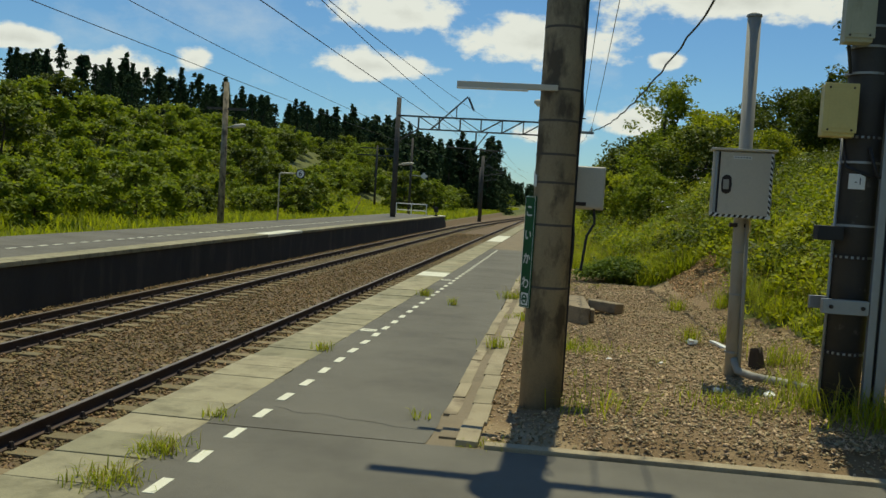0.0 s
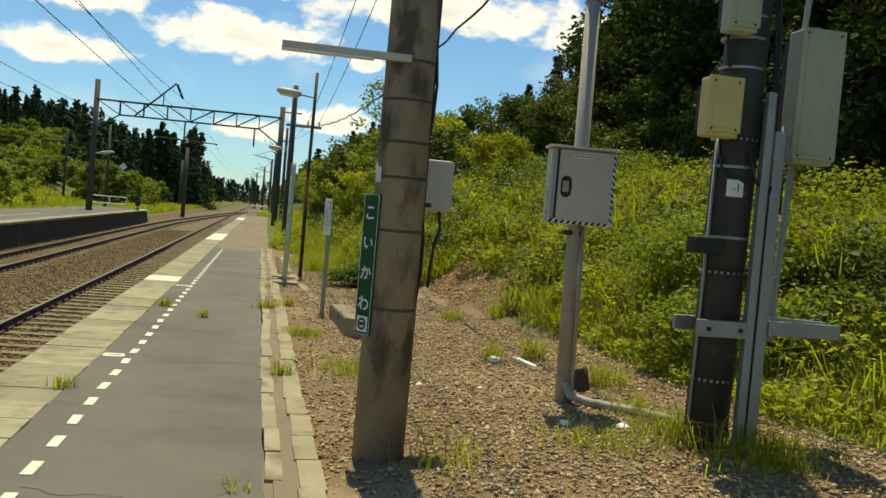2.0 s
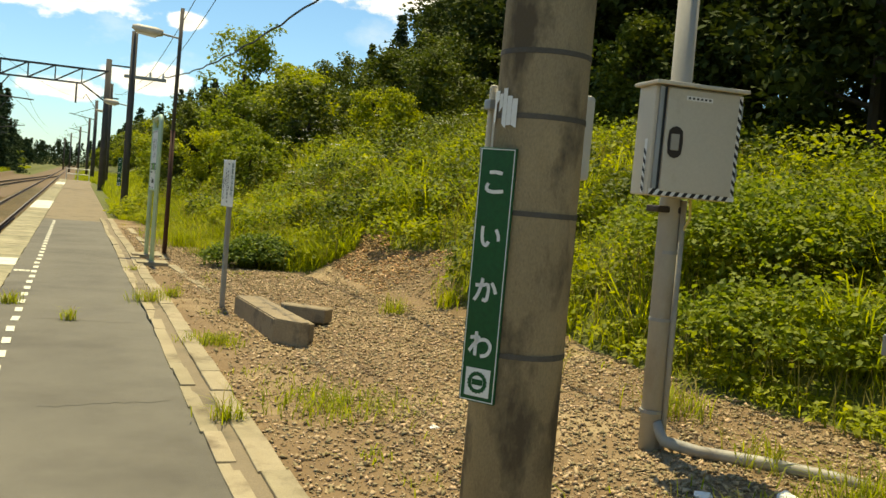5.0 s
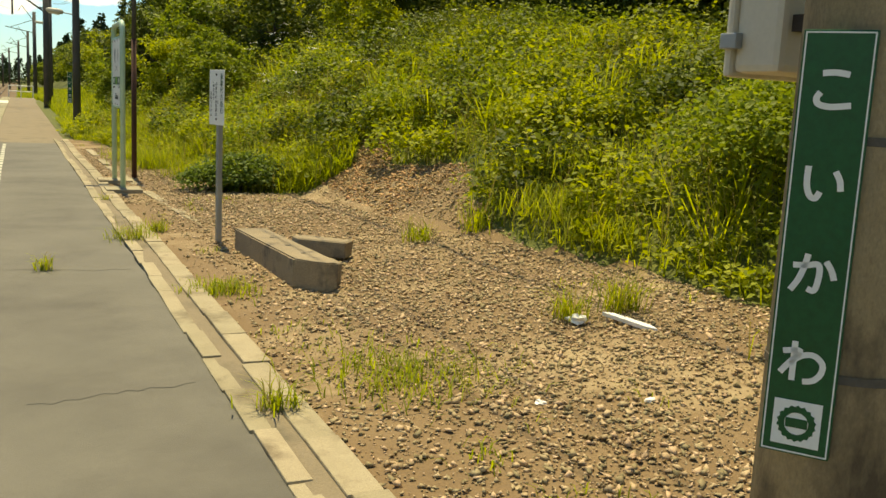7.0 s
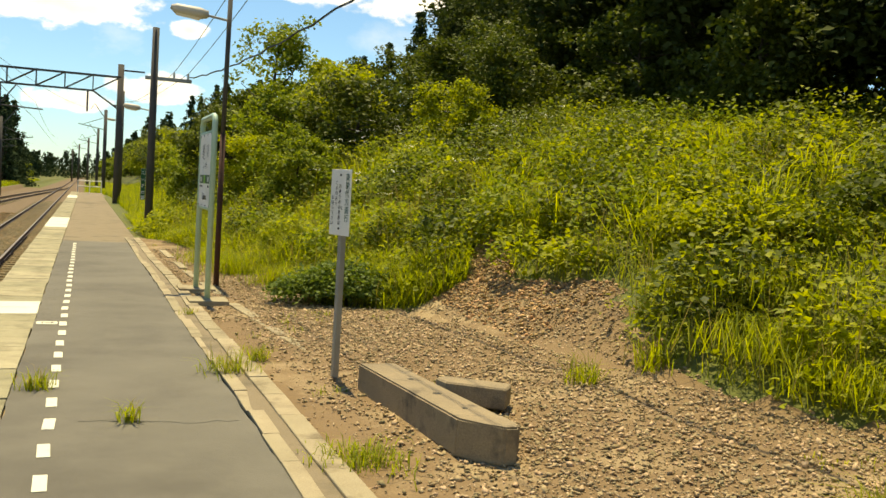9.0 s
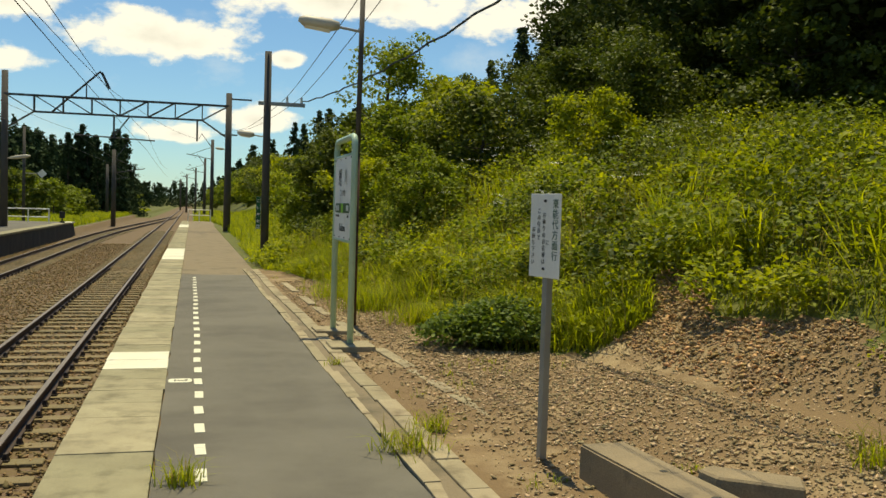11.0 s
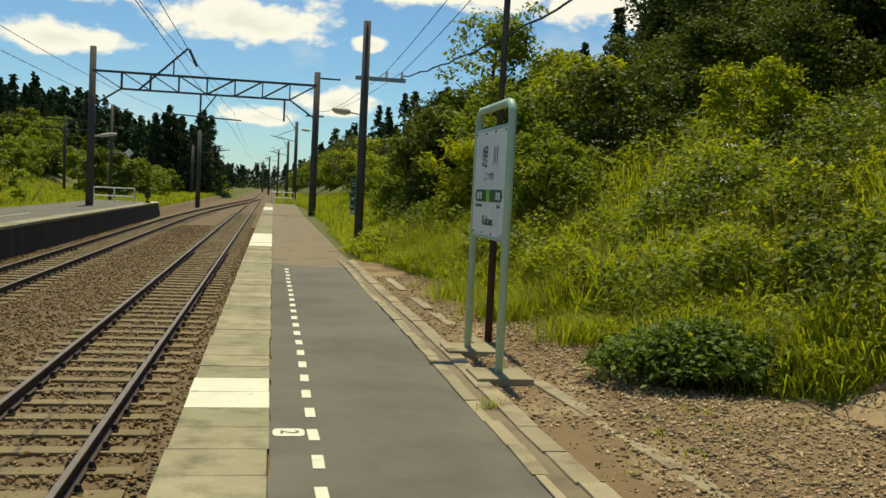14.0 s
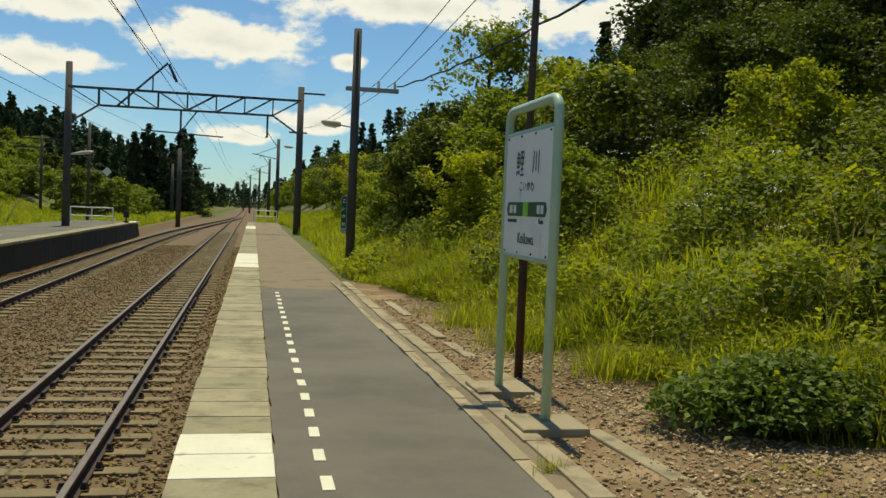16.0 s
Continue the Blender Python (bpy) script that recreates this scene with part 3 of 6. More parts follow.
def far_platform():
    p = thing("far_platform", (0, 0, 0), "opposite platform with a dark streaked wall and grey top", "platform", kind="structure")
    part("platform_wall", boxm((FAR_EDGE - 0.5, -30, -1.2), (FAR_EDGE - 0.05, FAR_END, -0.08), 0.02), M["wall_dark"], p, "near-black concrete wall")
    part("platform_top", boxm((FAR_BACK, -30, -0.5), (FAR_EDGE - 0.5, FAR_END - 0.2, 0.0)), M["asphalt"], p)
    bm = bmesh.new()
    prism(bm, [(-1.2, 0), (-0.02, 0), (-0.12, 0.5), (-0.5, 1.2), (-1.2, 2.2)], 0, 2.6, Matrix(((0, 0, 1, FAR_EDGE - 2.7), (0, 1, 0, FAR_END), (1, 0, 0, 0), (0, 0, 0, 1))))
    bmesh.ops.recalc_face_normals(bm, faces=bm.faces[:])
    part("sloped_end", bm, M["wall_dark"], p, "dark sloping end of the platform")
    lip = slab_mesh("coping_slab", (-0.55, -0.99, -0.08), (0.0, 0.99, 0.015), 0.012, M["coping"])
    whit = slab_mesh("coping_slab", (-0.55, -0.99, -0.08), (0.0, 0.99, 0.016), 0.012, M["white"])
    y, rr = -28.0, random.Random(3)
    while y < FAR_END:
        ob = new("coping_slab", whit if 25.5 < y < 28.5 or y > FAR_END - 2.5 else lip)
        ob.parent = p
        ob.location = (FAR_EDGE + rr.uniform(-0.01, 0.01), y, rr.uniform(-0.006, 0.006))
        y += 2.0
    d = slab_mesh("dash", (-0.05, -0.15, 0), (0.05, 0.15, 0.004), 0, M["white"])
    y = 2.0
    while y < 45:
        ob = new("dash", d)
        ob.parent = p
        ob.location = (FAR_EDGE - 1.75, y, 0.002)
        y += 0.6
    return p


# ---- posts and signs ----
def concrete_pole(name, x, y, z0, z1, r0, r1, material, label, cat="utility pole", group="", bands=()):
    t = thing(name, (x, y, z0), label, cat, group)
    h = z1 - z0
    part("shaft", tubem([(0, 0, -0.3), (0, 0, h * 0.5), (0, 0, h)], [r0, (r0 + r1) / 2, r1], 28), material, t, smooth=True)
    for z in bands:
        rr = r0 + (r1 - r0) * (z - z0) / h
        part("band", tubem([(0, 0, z - z0 - 0.009), (0, 0, z - z0 + 0.009)], rr + 0.002, 28), M["strap"], t, "thin weathered steel strap")
    return t


def station_pole():
    x, y = 2.848, 2.78
    t = concrete_pole("sign_pole", x, y, 0.0, 7.2, 0.166, 0.138, M["pole"], "stained concrete pole strapped with steel bands beside the kerb", "utility pole", bands=(0.98, 1.47, 1.80, 2.02, 2.28, 2.52, 3.0))
    # a lamp arm
    part("lamp_arm", boxm((-0.80, -0.18, 2.50), (-0.02, -0.13, 2.545), 0.006), M["box_paint"], t, "pale painted lamp arm")
    part("lamp_tube", boxm((-0.80, -0.19, 2.49), (-0.25, -0.12, 2.50)), M["plate"], t, "slim lamp tube")
    part("cable", tubem([(0.165, 0.05, z) for z in np.linspace(0.1, 3.6, 12)], 0.012, 6), M["wire"], t, "black cable")
    part("cable", tubem([(0.16 + 0.02 * math.sin(z * 6), 0.0, z) for z in np.linspace(1.0, 5.6, 24)], 0.009, 6), M["wire"], t, "black cable")
    # unseen pole-top crossarm and can, added for the shadows they cast below
    part("crossarm", boxm((-0.9, -0.05, 6.1), (0.9, 0.05, 6.2), 0.01), M["steel_dark"], t)
    part("transformer", tubem([(-0.05, -0.36, 5.1), (-0.05, -0.36, 5.15), (-0.05, -0.36, 5.6), (-0.05, -0.36, 5.66)], [0.2, 0.24, 0.24, 0.2], 20), M["grey_paint"], t, smooth=True)
    part("bracket", boxm((-0.08, -0.2, 5.3), (-0.02, -0.1, 5.45)), M["steel_dark"], t)
    # torn white notice
    bm = bmesh.new()
    rr = random.Random(5)
    for k in range(6):
        a = radians(166 + k * 8)
        lo, hi = 1.75 + rr.uniform(0, 0.03), 1.885 + rr.uniform(-0.03, 0.01)
        if k in (1, 2):
            lo += 0.06
        a2 = a + radians(7.6)
        q = 0.1655
        v = [bm.verts.new((q * math.cos(u), q * math.sin(u), z)) for u, z in ((a, lo), (a2, lo + rr.uniform(-0.02, 0.02)), (a2, hi), (a, hi))]
        bm.faces.new(v)
    part("torn_notice", bm, M["sign_white"], t, "torn white paper notice")
    return t


def meter_box():
    t = thing("meter_box", (3.06, 3.16, 1.615), "small pale grey steel box strapped behind the pole", "electrical box")
    part("body", boxm((-0.19, -0.07, 0), (0.19, 0.09, 0.34), 0.02), M["box_paint"], t)
    part("lid", boxm((-0.2, 0.091, -0.01), (0.2, 0.118, 0.35), 0.012), M["box_paint"], t)
    for z in (0.06, 0.25):
        part("latch", boxm((-0.215, 0.06, z), (-0.192, 0.12, z + 0.04), 0.004), M["galv"], t)
    part("bracket", boxm((-0.16, -0.26, 0.1), (-0.12, -0.07, 0.14)), M["iron"], t)
    part("bracket", boxm((-0.16, -0.26, 0.24), (-0.12, -0.07, 0.28)), M["iron"], t)
    part("cable", tubem([(0.12, 0, 0), (0.13, -0.04, -0.12), (0.07, -0.18, -0.22), (0.04, -0.24, -0.5)], 0.011, 6), M["wire"], t)
    # thin dark strip low on the front
    part("stain_strip", boxm((-0.12, -0.0725, 0.02), (0.05, -0.0705, 0.05)), M["iron"], t)


# hiragana drawn as strokes on a unit square, y up
KANA = {
    "ko": [[(0.24, 0.80), (0.5, 0.82), (0.76, 0.78)], [(0.24, 0.42), (0.17, 0.30), (0.22, 0.18), (0.45, 0.13), (0.84, 0.17)]],
    "i": [[(0.17, 0.82), (0.17, 0.45), (0.24, 0.22), (0.36, 0.16), (0.44, 0.30)], [(0.70, 0.74), (0.80, 0.55), (0.83, 0.34)]],
    "ka": [[(0.08, 0.64), (0.35, 0.66), (0.55, 0.70), (0.61, 0.60), (0.60, 0.35), (0.54, 0.14), (0.40, 0.17)], [(0.36, 0.90), (0.30, 0.60), (0.20, 0.32), (0.07, 0.10)], [(0.72, 0.78), (0.84, 0.60), (0.91, 0.40)]],
    "wa": [[(0.30, 0.92), (0.30, 0.06)], [(0.07, 0.68), (0.42, 0.72), (0.22, 0.44), (0.05, 0.20)], [(0.22, 0.42), (0.45, 0.62), (0.70, 0.66), (0.88, 0.50), (0.86, 0.28), (0.72, 0.12), (0.52, 0.07)]],
}


def strokes(bm, lines, size, thick, origin, lift=0.0):
    """Brush strokes of even width in the x, y plane at z = lift, corners rounded by spline points."""
    for ln in lines:
        pts = [Vector((p[0] - 0.5, p[1] - 0.5)) * size for p in ln]
        fine = []
        for i in range(len(pts) - 1):
            p0, p1, p2, p3 = pts[max(i - 1, 0)], pts[i], pts[i + 1], pts[min(i + 2, len(pts) - 1)]
            for k in range(5):
                u = k / 5
                fine.append(0.5 * (2 * p1 + (p2 - p0) * u + (2 * p0 - 5 * p1 + 4 * p2 - p3) * u * u + (3 * p1 - p0 - 3 * p2 + p3) * u ** 3))
        fine.append(pts[-1])
        prev = None
        for i, p in enumerate(fine):
            d = (fine[min(i + 1, len(fine) - 1)] - fine[max(i - 1, 0)]).normalized()
            nn = Vector((-d.y, d.x)) * thick / 2
            cur = [bm.verts.new((origin[0] + q.x, origin[1] + q.y, lift)) for q in (p + nn, p - nn)]
            if prev:
                bm.faces.new((prev[0], prev[1], cur[1], cur[0]))
            prev = cur
    return bm


def emblem(bm, o, s, lift):
    """A plain toothed ring, as the small station stamp on the sign."""
    k = 36
    ro = [s * (0.40 if i % 2 else 0.36) for i in range(k)]
    a = [bm.verts.new((o[0] + ro[i] * math.cos(2 * math.pi * i / k), o[1] + ro[i] * math.sin(2 * math.pi * i / k), lift)) for i in range(k)]
    b = [bm.verts.new((o[0] + s * 0.24 * math.cos(2 * math.pi * i / k), o[1] + s * 0.24 * math.sin(2 * math.pi * i / k), lift)) for i in range(k)]
    for i in range(k):
        bm.faces.new((a[i], a[(i + 1) % k], b[(i + 1) % k], b[i]))
    return bm


def kana_sign(name, m, w, h, label, group=""):
    t = thing(name, (0, 0, 0), label, "station sign", group)
    t.matrix_basis = m
    part("board", boxm((-w / 2, -h / 2, -0.012), (w / 2, h / 2, 0.0), 0.003), M["sign_green"], t)
    bm = bmesh.new()
    e, b = 0.004, 0.003
    for lo, hi in (((-w / 2 + e, -h / 2 + e), (w / 2 - e, -h / 2 + e + b)), ((-w / 2 + e, h / 2 - e - b), (w / 2 - e, h / 2 - e)), ((-w / 2 + e, -h / 2 + e), (-w / 2 + e + b, h / 2 - e)), ((w / 2 - e - b, -h / 2 + e), (w / 2 - e, h / 2 - e))):
        box(bm, (*lo, 0.0), (*hi, 0.0015))
    part("border", bm, M["sign_white"], t, "thin white border line")
    for k, c in enumerate(("ko", "i", "ka", "wa")):
        bm = bmesh.new()
        strokes(bm, KANA[c], 0.098, 0.0125, (0.0, h / 2 - 0.115 - k * 0.187), 0.0025)
        part("character", bm, M["sign_white"], t, "white painted character")
    part("stamp_ground", boxm((-0.048, -h / 2 + 0.02, 0.0005), (0.048, -h / 2 + 0.118, 0.002), 0.0005), M["sign_white"], t, "white square")
    bm = bmesh.new()
    emblem(bm, (0, -h / 2 + 0.069), 0.1, 0.0028)
    part("stamp", bm, M["sign_green"], t, "green toothed ring")
    part("stamp_bar", boxm((-0.022, -h / 2 + 0.060, 0.002), (0.022, -h / 2 + 0.080, 0.0032)), M["sign_green"], t)
    return t


def facing(origin, right, up=(0, 0, 1)):
    """A pose whose x runs along right and y up, at origin."""
    r = Vector(right).normalized()
    u = Vector(up)
    u = (u - r * u.dot(r)).normalized()
    n = r.cross(u)
    return Matrix(((r.x, u.x, n.x, origin[0]), (r.y, u.y, n.y, origin[1]), (r.z, u.z, n.z, origin[2]), (0, 0, 0, 1)))


def control_cabinet():
    t = thing("control_cabinet", (4.535, 4.255, -0.02), "pale grey steel control cabinet with hazard stripes on a pipe post", "electrical cabinet")
    t.rotation_euler = (0, 0, radians(-7))
    part("post", tubem([(0.055, 0.165, -0.1), (0.03, 0.165, 1.6), (0.01, 0.165, 3.50)], 0.062, 20), M["grey_paint"], t, smooth=True)
    part("conduit", tubem([(0.12, 0.13, 0.02), (0.09, 0.11, 1.62)], 0.018, 10), M["grey_paint"], t, smooth=True)
    part("post_cap", tubem([(0.01, 0.165, 3.50), (0.01, 0.165, 3.52), (0.01, 0.165, 3.535)], [0.072, 0.068, 0.03], 20), M["grey_paint"], t)
    part("body", boxm((-0.265, -0.10, 1.63), (0.265, 0.10, 2.235), 0.008), M["box_paint"], t)
    part("roof", boxm((-0.288, -0.15, 2.237), (0.288, 0.13, 2.258), 0.006), M["box_paint"], t, "overhanging lid")
    door = part("door", boxm((-0.20, -0.125, 1.655), (0.26, -0.102, 2.225), 0.008), M["box_paint"], t, "flat painted door")
    for k, z in enumerate((1.75, 2.10)):
        part("hinge", tubem([(0.257, -0.118, z), (0.257, -0.118, z + 0.07)], 0.012, 8), M["galv"], door)
    bm = bmesh.new()
    oval = [(0.058 * math.cos(a) * (0.8 if abs(math.sin(a)) < .7 else 1), 0.088 * math.sin(a)) for a in np.linspace(0, 2 * math.pi, 17)[:-1]]
    prism(bm, oval, 0, 0.006, Matrix.Translation((-0.135, -0.124, 1.93)) @ pose(0, 0, 0, 90))
    part("handle_recess", bm, M["iron"], door, "dark oval handle recess")
    part("latch", boxm((-0.165, -0.136, 1.885), (-0.115, -0.1305, 1.975), 0.006), M["grey_paint"], door)
    part("maker_plate", boxm((-0.09, -0.128, 2.165), (0.07, -0.1255, 2.19)), M["sign_white"], door, "small white label with unreadable print")
    for k in range(6):
        part("print_bar", boxm((-0.08 + k * 0.025, -0.1292, 2.172), (-0.066 + k * 0.025, -0.1282, 2.183)), M["ink"], door)
    # hazard stripes along the foot and the side of the front
    def stripes(length, width, m):
        part("hazard_tape", boxm((0, -0.001, 0), (length, 0.0, width), 0, m), M["sign_white"], t, "black and white hazard tape")
        n = int(length / 0.05)
        for k in range(n):
            bm = bmesh.new()
            q = [(k * 0.05, 0), (k * 0.05 + 0.025, 0), (k * 0.05 + 0.05, width), (k * 0.05 + 0.025, width)]
            prism(bm, q, 0.0012, 0.002, m @ pose(0, 0, 0, 90))
            part("hazard_stripe", bm, M["black"], t)
    stripes(0.53, 0.035, Matrix.Translation((-0.265, -0.1015, 1.632)) @ pose(0, -0.02, 0))
    stripes(0.56, 0.022, Matrix.Translation((0.258, -0.127, 1.64)) @ pose(0, 0, 0, 0, -90, 0) @ pose(0.02, 0, 0))
    stripes(0.30, 0.03, Matrix.Translation((-0.2665, -0.06, 1.64)) @ pose(0, 0, 0, 0, -90, -90) @ pose(0.0, 0, 0))
    part("seal", boxm((-0.217, -0.112, 1.65), (-0.202, -0.1, 2.23)), M["black"], t, "black rubber door seal")
    part("door_edge", boxm((-0.245, -0.118, 1.65), (-0.22, -0.1, 2.23), 0.003), M["galv"], t, "bare steel edge strip")
    part("clamp", boxm((-0.07, 0.11, 1.54), (0.10, 0.27, 1.58), 0.01), M["iron"], t)
    part("cable", tubem([(0.10, 0.06, 1.63), (0.12, 0.08, 1.52), (0.09, 0.11, 1.42), (0.10, 0.11, 1.2)], 0.009, 6), M["yellow_box"], t, "orange cable")
    for k in (0.35, 0.9, 1.3):
        part("strap", tubem([(0.042, 0.165, k), (0.042, 0.165, k + 0.02)], 0.068, 16), M["galv"], t)
    # pipe on the ground to the next pole
    part("ground_conduit", tubem([(0.06, 0.13, 0.30), (0.10, 0.08, 0.20), (0.24, -0.08, 0.185), (0.52, -0.32, 0.195), (0.76, -0.62, 0.205), (0.84, -0.78, 0.205)], 0.036, 12), M["grey_paint"], t, "grey pipe lying on the stones", smooth=True)
    return t


def equipment_pole():
    t = thing("equipment_pole", (5.17, 2.90, 0.0), "pole darkened as in shade, hung with boxes, cables and steel channel", "utility pole")
    part("shaft", tubem([(-0.03, 0, -0.2), (0.0, 0, 3.0), (0.06, 0, 7.0)], [0.15, 0.145, 0.12], 24), M["pole_dark"], t, smooth=True)
    part("channel", boxm((0.085, -0.215, -0.1), (0.145, -0.155, 2.6), 0.008), M["galv"], t, "grey steel channel")
    part("channel", boxm((0.175, -0.19, -0.1), (0.255, -0.10, 2.35), 0.01), M["galv"], t, "grey steel channel")
    part("conduit", tubem([(0.16, -0.16, -0.1), (0.16, -0.16, 2.5)], 0.018, 12), M["wire"], t, smooth=True)
    part("conduit", tubem([(-0.185, -0.04, -0.1), (-0.165, -0.04, 2.3)], 0.012, 10), M["galv"], t, "thin grey pipe", smooth=True)
    for z in (0.62, 1.36, 1.60, 2.08, 2.27, 2.75, 2.95, 3.1):
        part("band", tubem([(-0.02, 0, z), (-0.02, 0, z + 0.018)], 0.156, 24), M["galv"], t, "steel strap")
    for z in (0.62, 1.36, 2.27):
        for k in range(7):
            a = radians(205 + k * 15)
            part("strap_bead", boxm((-0.02 + 0.157 * math.cos(a) - 0.009, 0.157 * math.sin(a) - 0.006, z - 0.006), (-0.02 + 0.157 * math.cos(a) + 0.009, 0.157 * math.sin(a) + 0.006, z + 0.024)), M["iron"], t)
    part("side_clamp", boxm((-0.33, -0.20, 1.49), (-0.14, -0.06, 1.60), 0.01), M["black"], t, "dark clamp arm")
    part("bracket", boxm((-0.26, -0.235, 0.94), (0.075, -0.165, 1.05), 0.006), M["galv"], t, "galvanised strap bracket")
    part("bracket", boxm((-0.26, 0.155, 0.94), (0.30, 0.19, 1.04), 0.006), M["galv"], t)
    for k in (-0.2, 0.03):
        part("bolt", tubem([(k, -0.25, 0.995), (k, -0.234, 0.995)], 0.016, 8), M["iron"], t)
    part("step_arm", boxm((0.26, -0.20, 0.97), (0.80, -0.165, 1.07), 0.006), M["galv"], t, "galvanised arm reaching into the grass")
    bm = bmesh.new()
    prism(bm, [(0.26, 0.14), (0.78, -0.06), (0.78, -0.02), (0.26, 0.18)], 1.0, 1.075)
    part("step_arm", bm, M["galv"], t)
    step = part("step_plate", boxm((0.50, -0.16, 1.035), (0.80, -0.02, 1.043)), M["galv"], t, "perforated step plate")
    # plate is solid; thin black bars paint the dark of its perforations
    for k in range(5):
        part("slot", boxm((0.53 + k * 0.052, -0.13, 1.0432), (0.555 + k * 0.052, -0.06, 1.0442)), M["black"], step)
    part("upright", tubem([(0.44, 0.1, 0.9), (0.50, 0.1, 2.4)], 0.025, 10), M["galv"], t)
    part("upright", tubem([(0.50, 0.15, 2.9), (0.55, 0.1, 4.2)], 0.022, 10), M["galv"], t)
    for z in (1.35, 1.75, 2.1):
        part("rung", tubem([(0.22, 0.0, z), (0.47, 0.1, z)], 0.011, 8), M["galv"], t)
    tag = part("number_tag", boxm((-0.13, -0.165, 1.885), (-0.01, -0.155, 2.0), 0.002), M["sign_white"], t, "white tag with a dark bar")
    lettering("-1", 0.075, facing((-0.06, -0.1665, 1.943), (1, 0, 0)), M["ink"], tag)
    for k, pts in enumerate(([(0.0, -0.17, 2.2), (0.05, -0.2, 2.0), (0.16, -0.19, 1.93), (0.25, -0.14, 2.1), (0.3, -0.06, 2.4)],
                             [(0.13, -0.1, 3.6), (0.16, -0.16, 2.9), (0.2, -0.12, 2.4), (0.3, -0.1, 2.05), (0.34, -0.05, 1.8)],
                             [(-0.16, -0.06, 3.4), (-0.2, -0.1, 3.0), (-0.17, -0.12, 2.75)], [(-0.15, -0.02, 2.26), (-0.14, -0.1, 2.05), (0.02, -0.19, 1.98)],
                             [(0.1, 0.12, 5), (0.2, 0.02, 3.4), (0.24, -0.05, 2.2), (0.29, -0.1, 1.4)])):
        part("cable", tubem(pts, 0.014, 6), M["wire"], t, "black cable", smooth=True)
    return t


def hung_box(name, lo, hi, material, label, bevel=0.015):
    c = ((lo[0] + hi[0]) / 2, (lo[1] + hi[1]) / 2, lo[2])
    t = thing(name, c, label, "electrical box")
    lo, hi = [Vector(v) - Vector(c) for v in (lo, hi)]
    part("body", boxm(lo, hi, bevel), material, t)
    part("cover", boxm((lo.x - 0.008, lo.y - 0.014, lo.z + 0.03), (hi.x + 0.008, lo.y - 0.001, hi.z + 0.004), 0.005), material, t)
    part("panel", boxm((lo.x + 0.03, lo.y - 0.019, lo.z + 0.06), (hi.x - 0.03, lo.y - 0.0145, hi.z - 0.04), 0.002), material, t)
    part("backplate", boxm((lo.x + 0.03, hi.y, lo.z + 0.05), (hi.x - 0.03, hi.y + 0.10, hi.z - 0.05)), M["iron"], t)
    for x in (lo.x + 0.03, hi.x - 0.03):
        for z in (lo.z + 0.05, hi.z - 0.03):
            part("screw", tubem([(x, lo.y - 0.02, z), (x, lo.y - 0.012, z)], 0.008, 8), M["iron"], t)
    return t


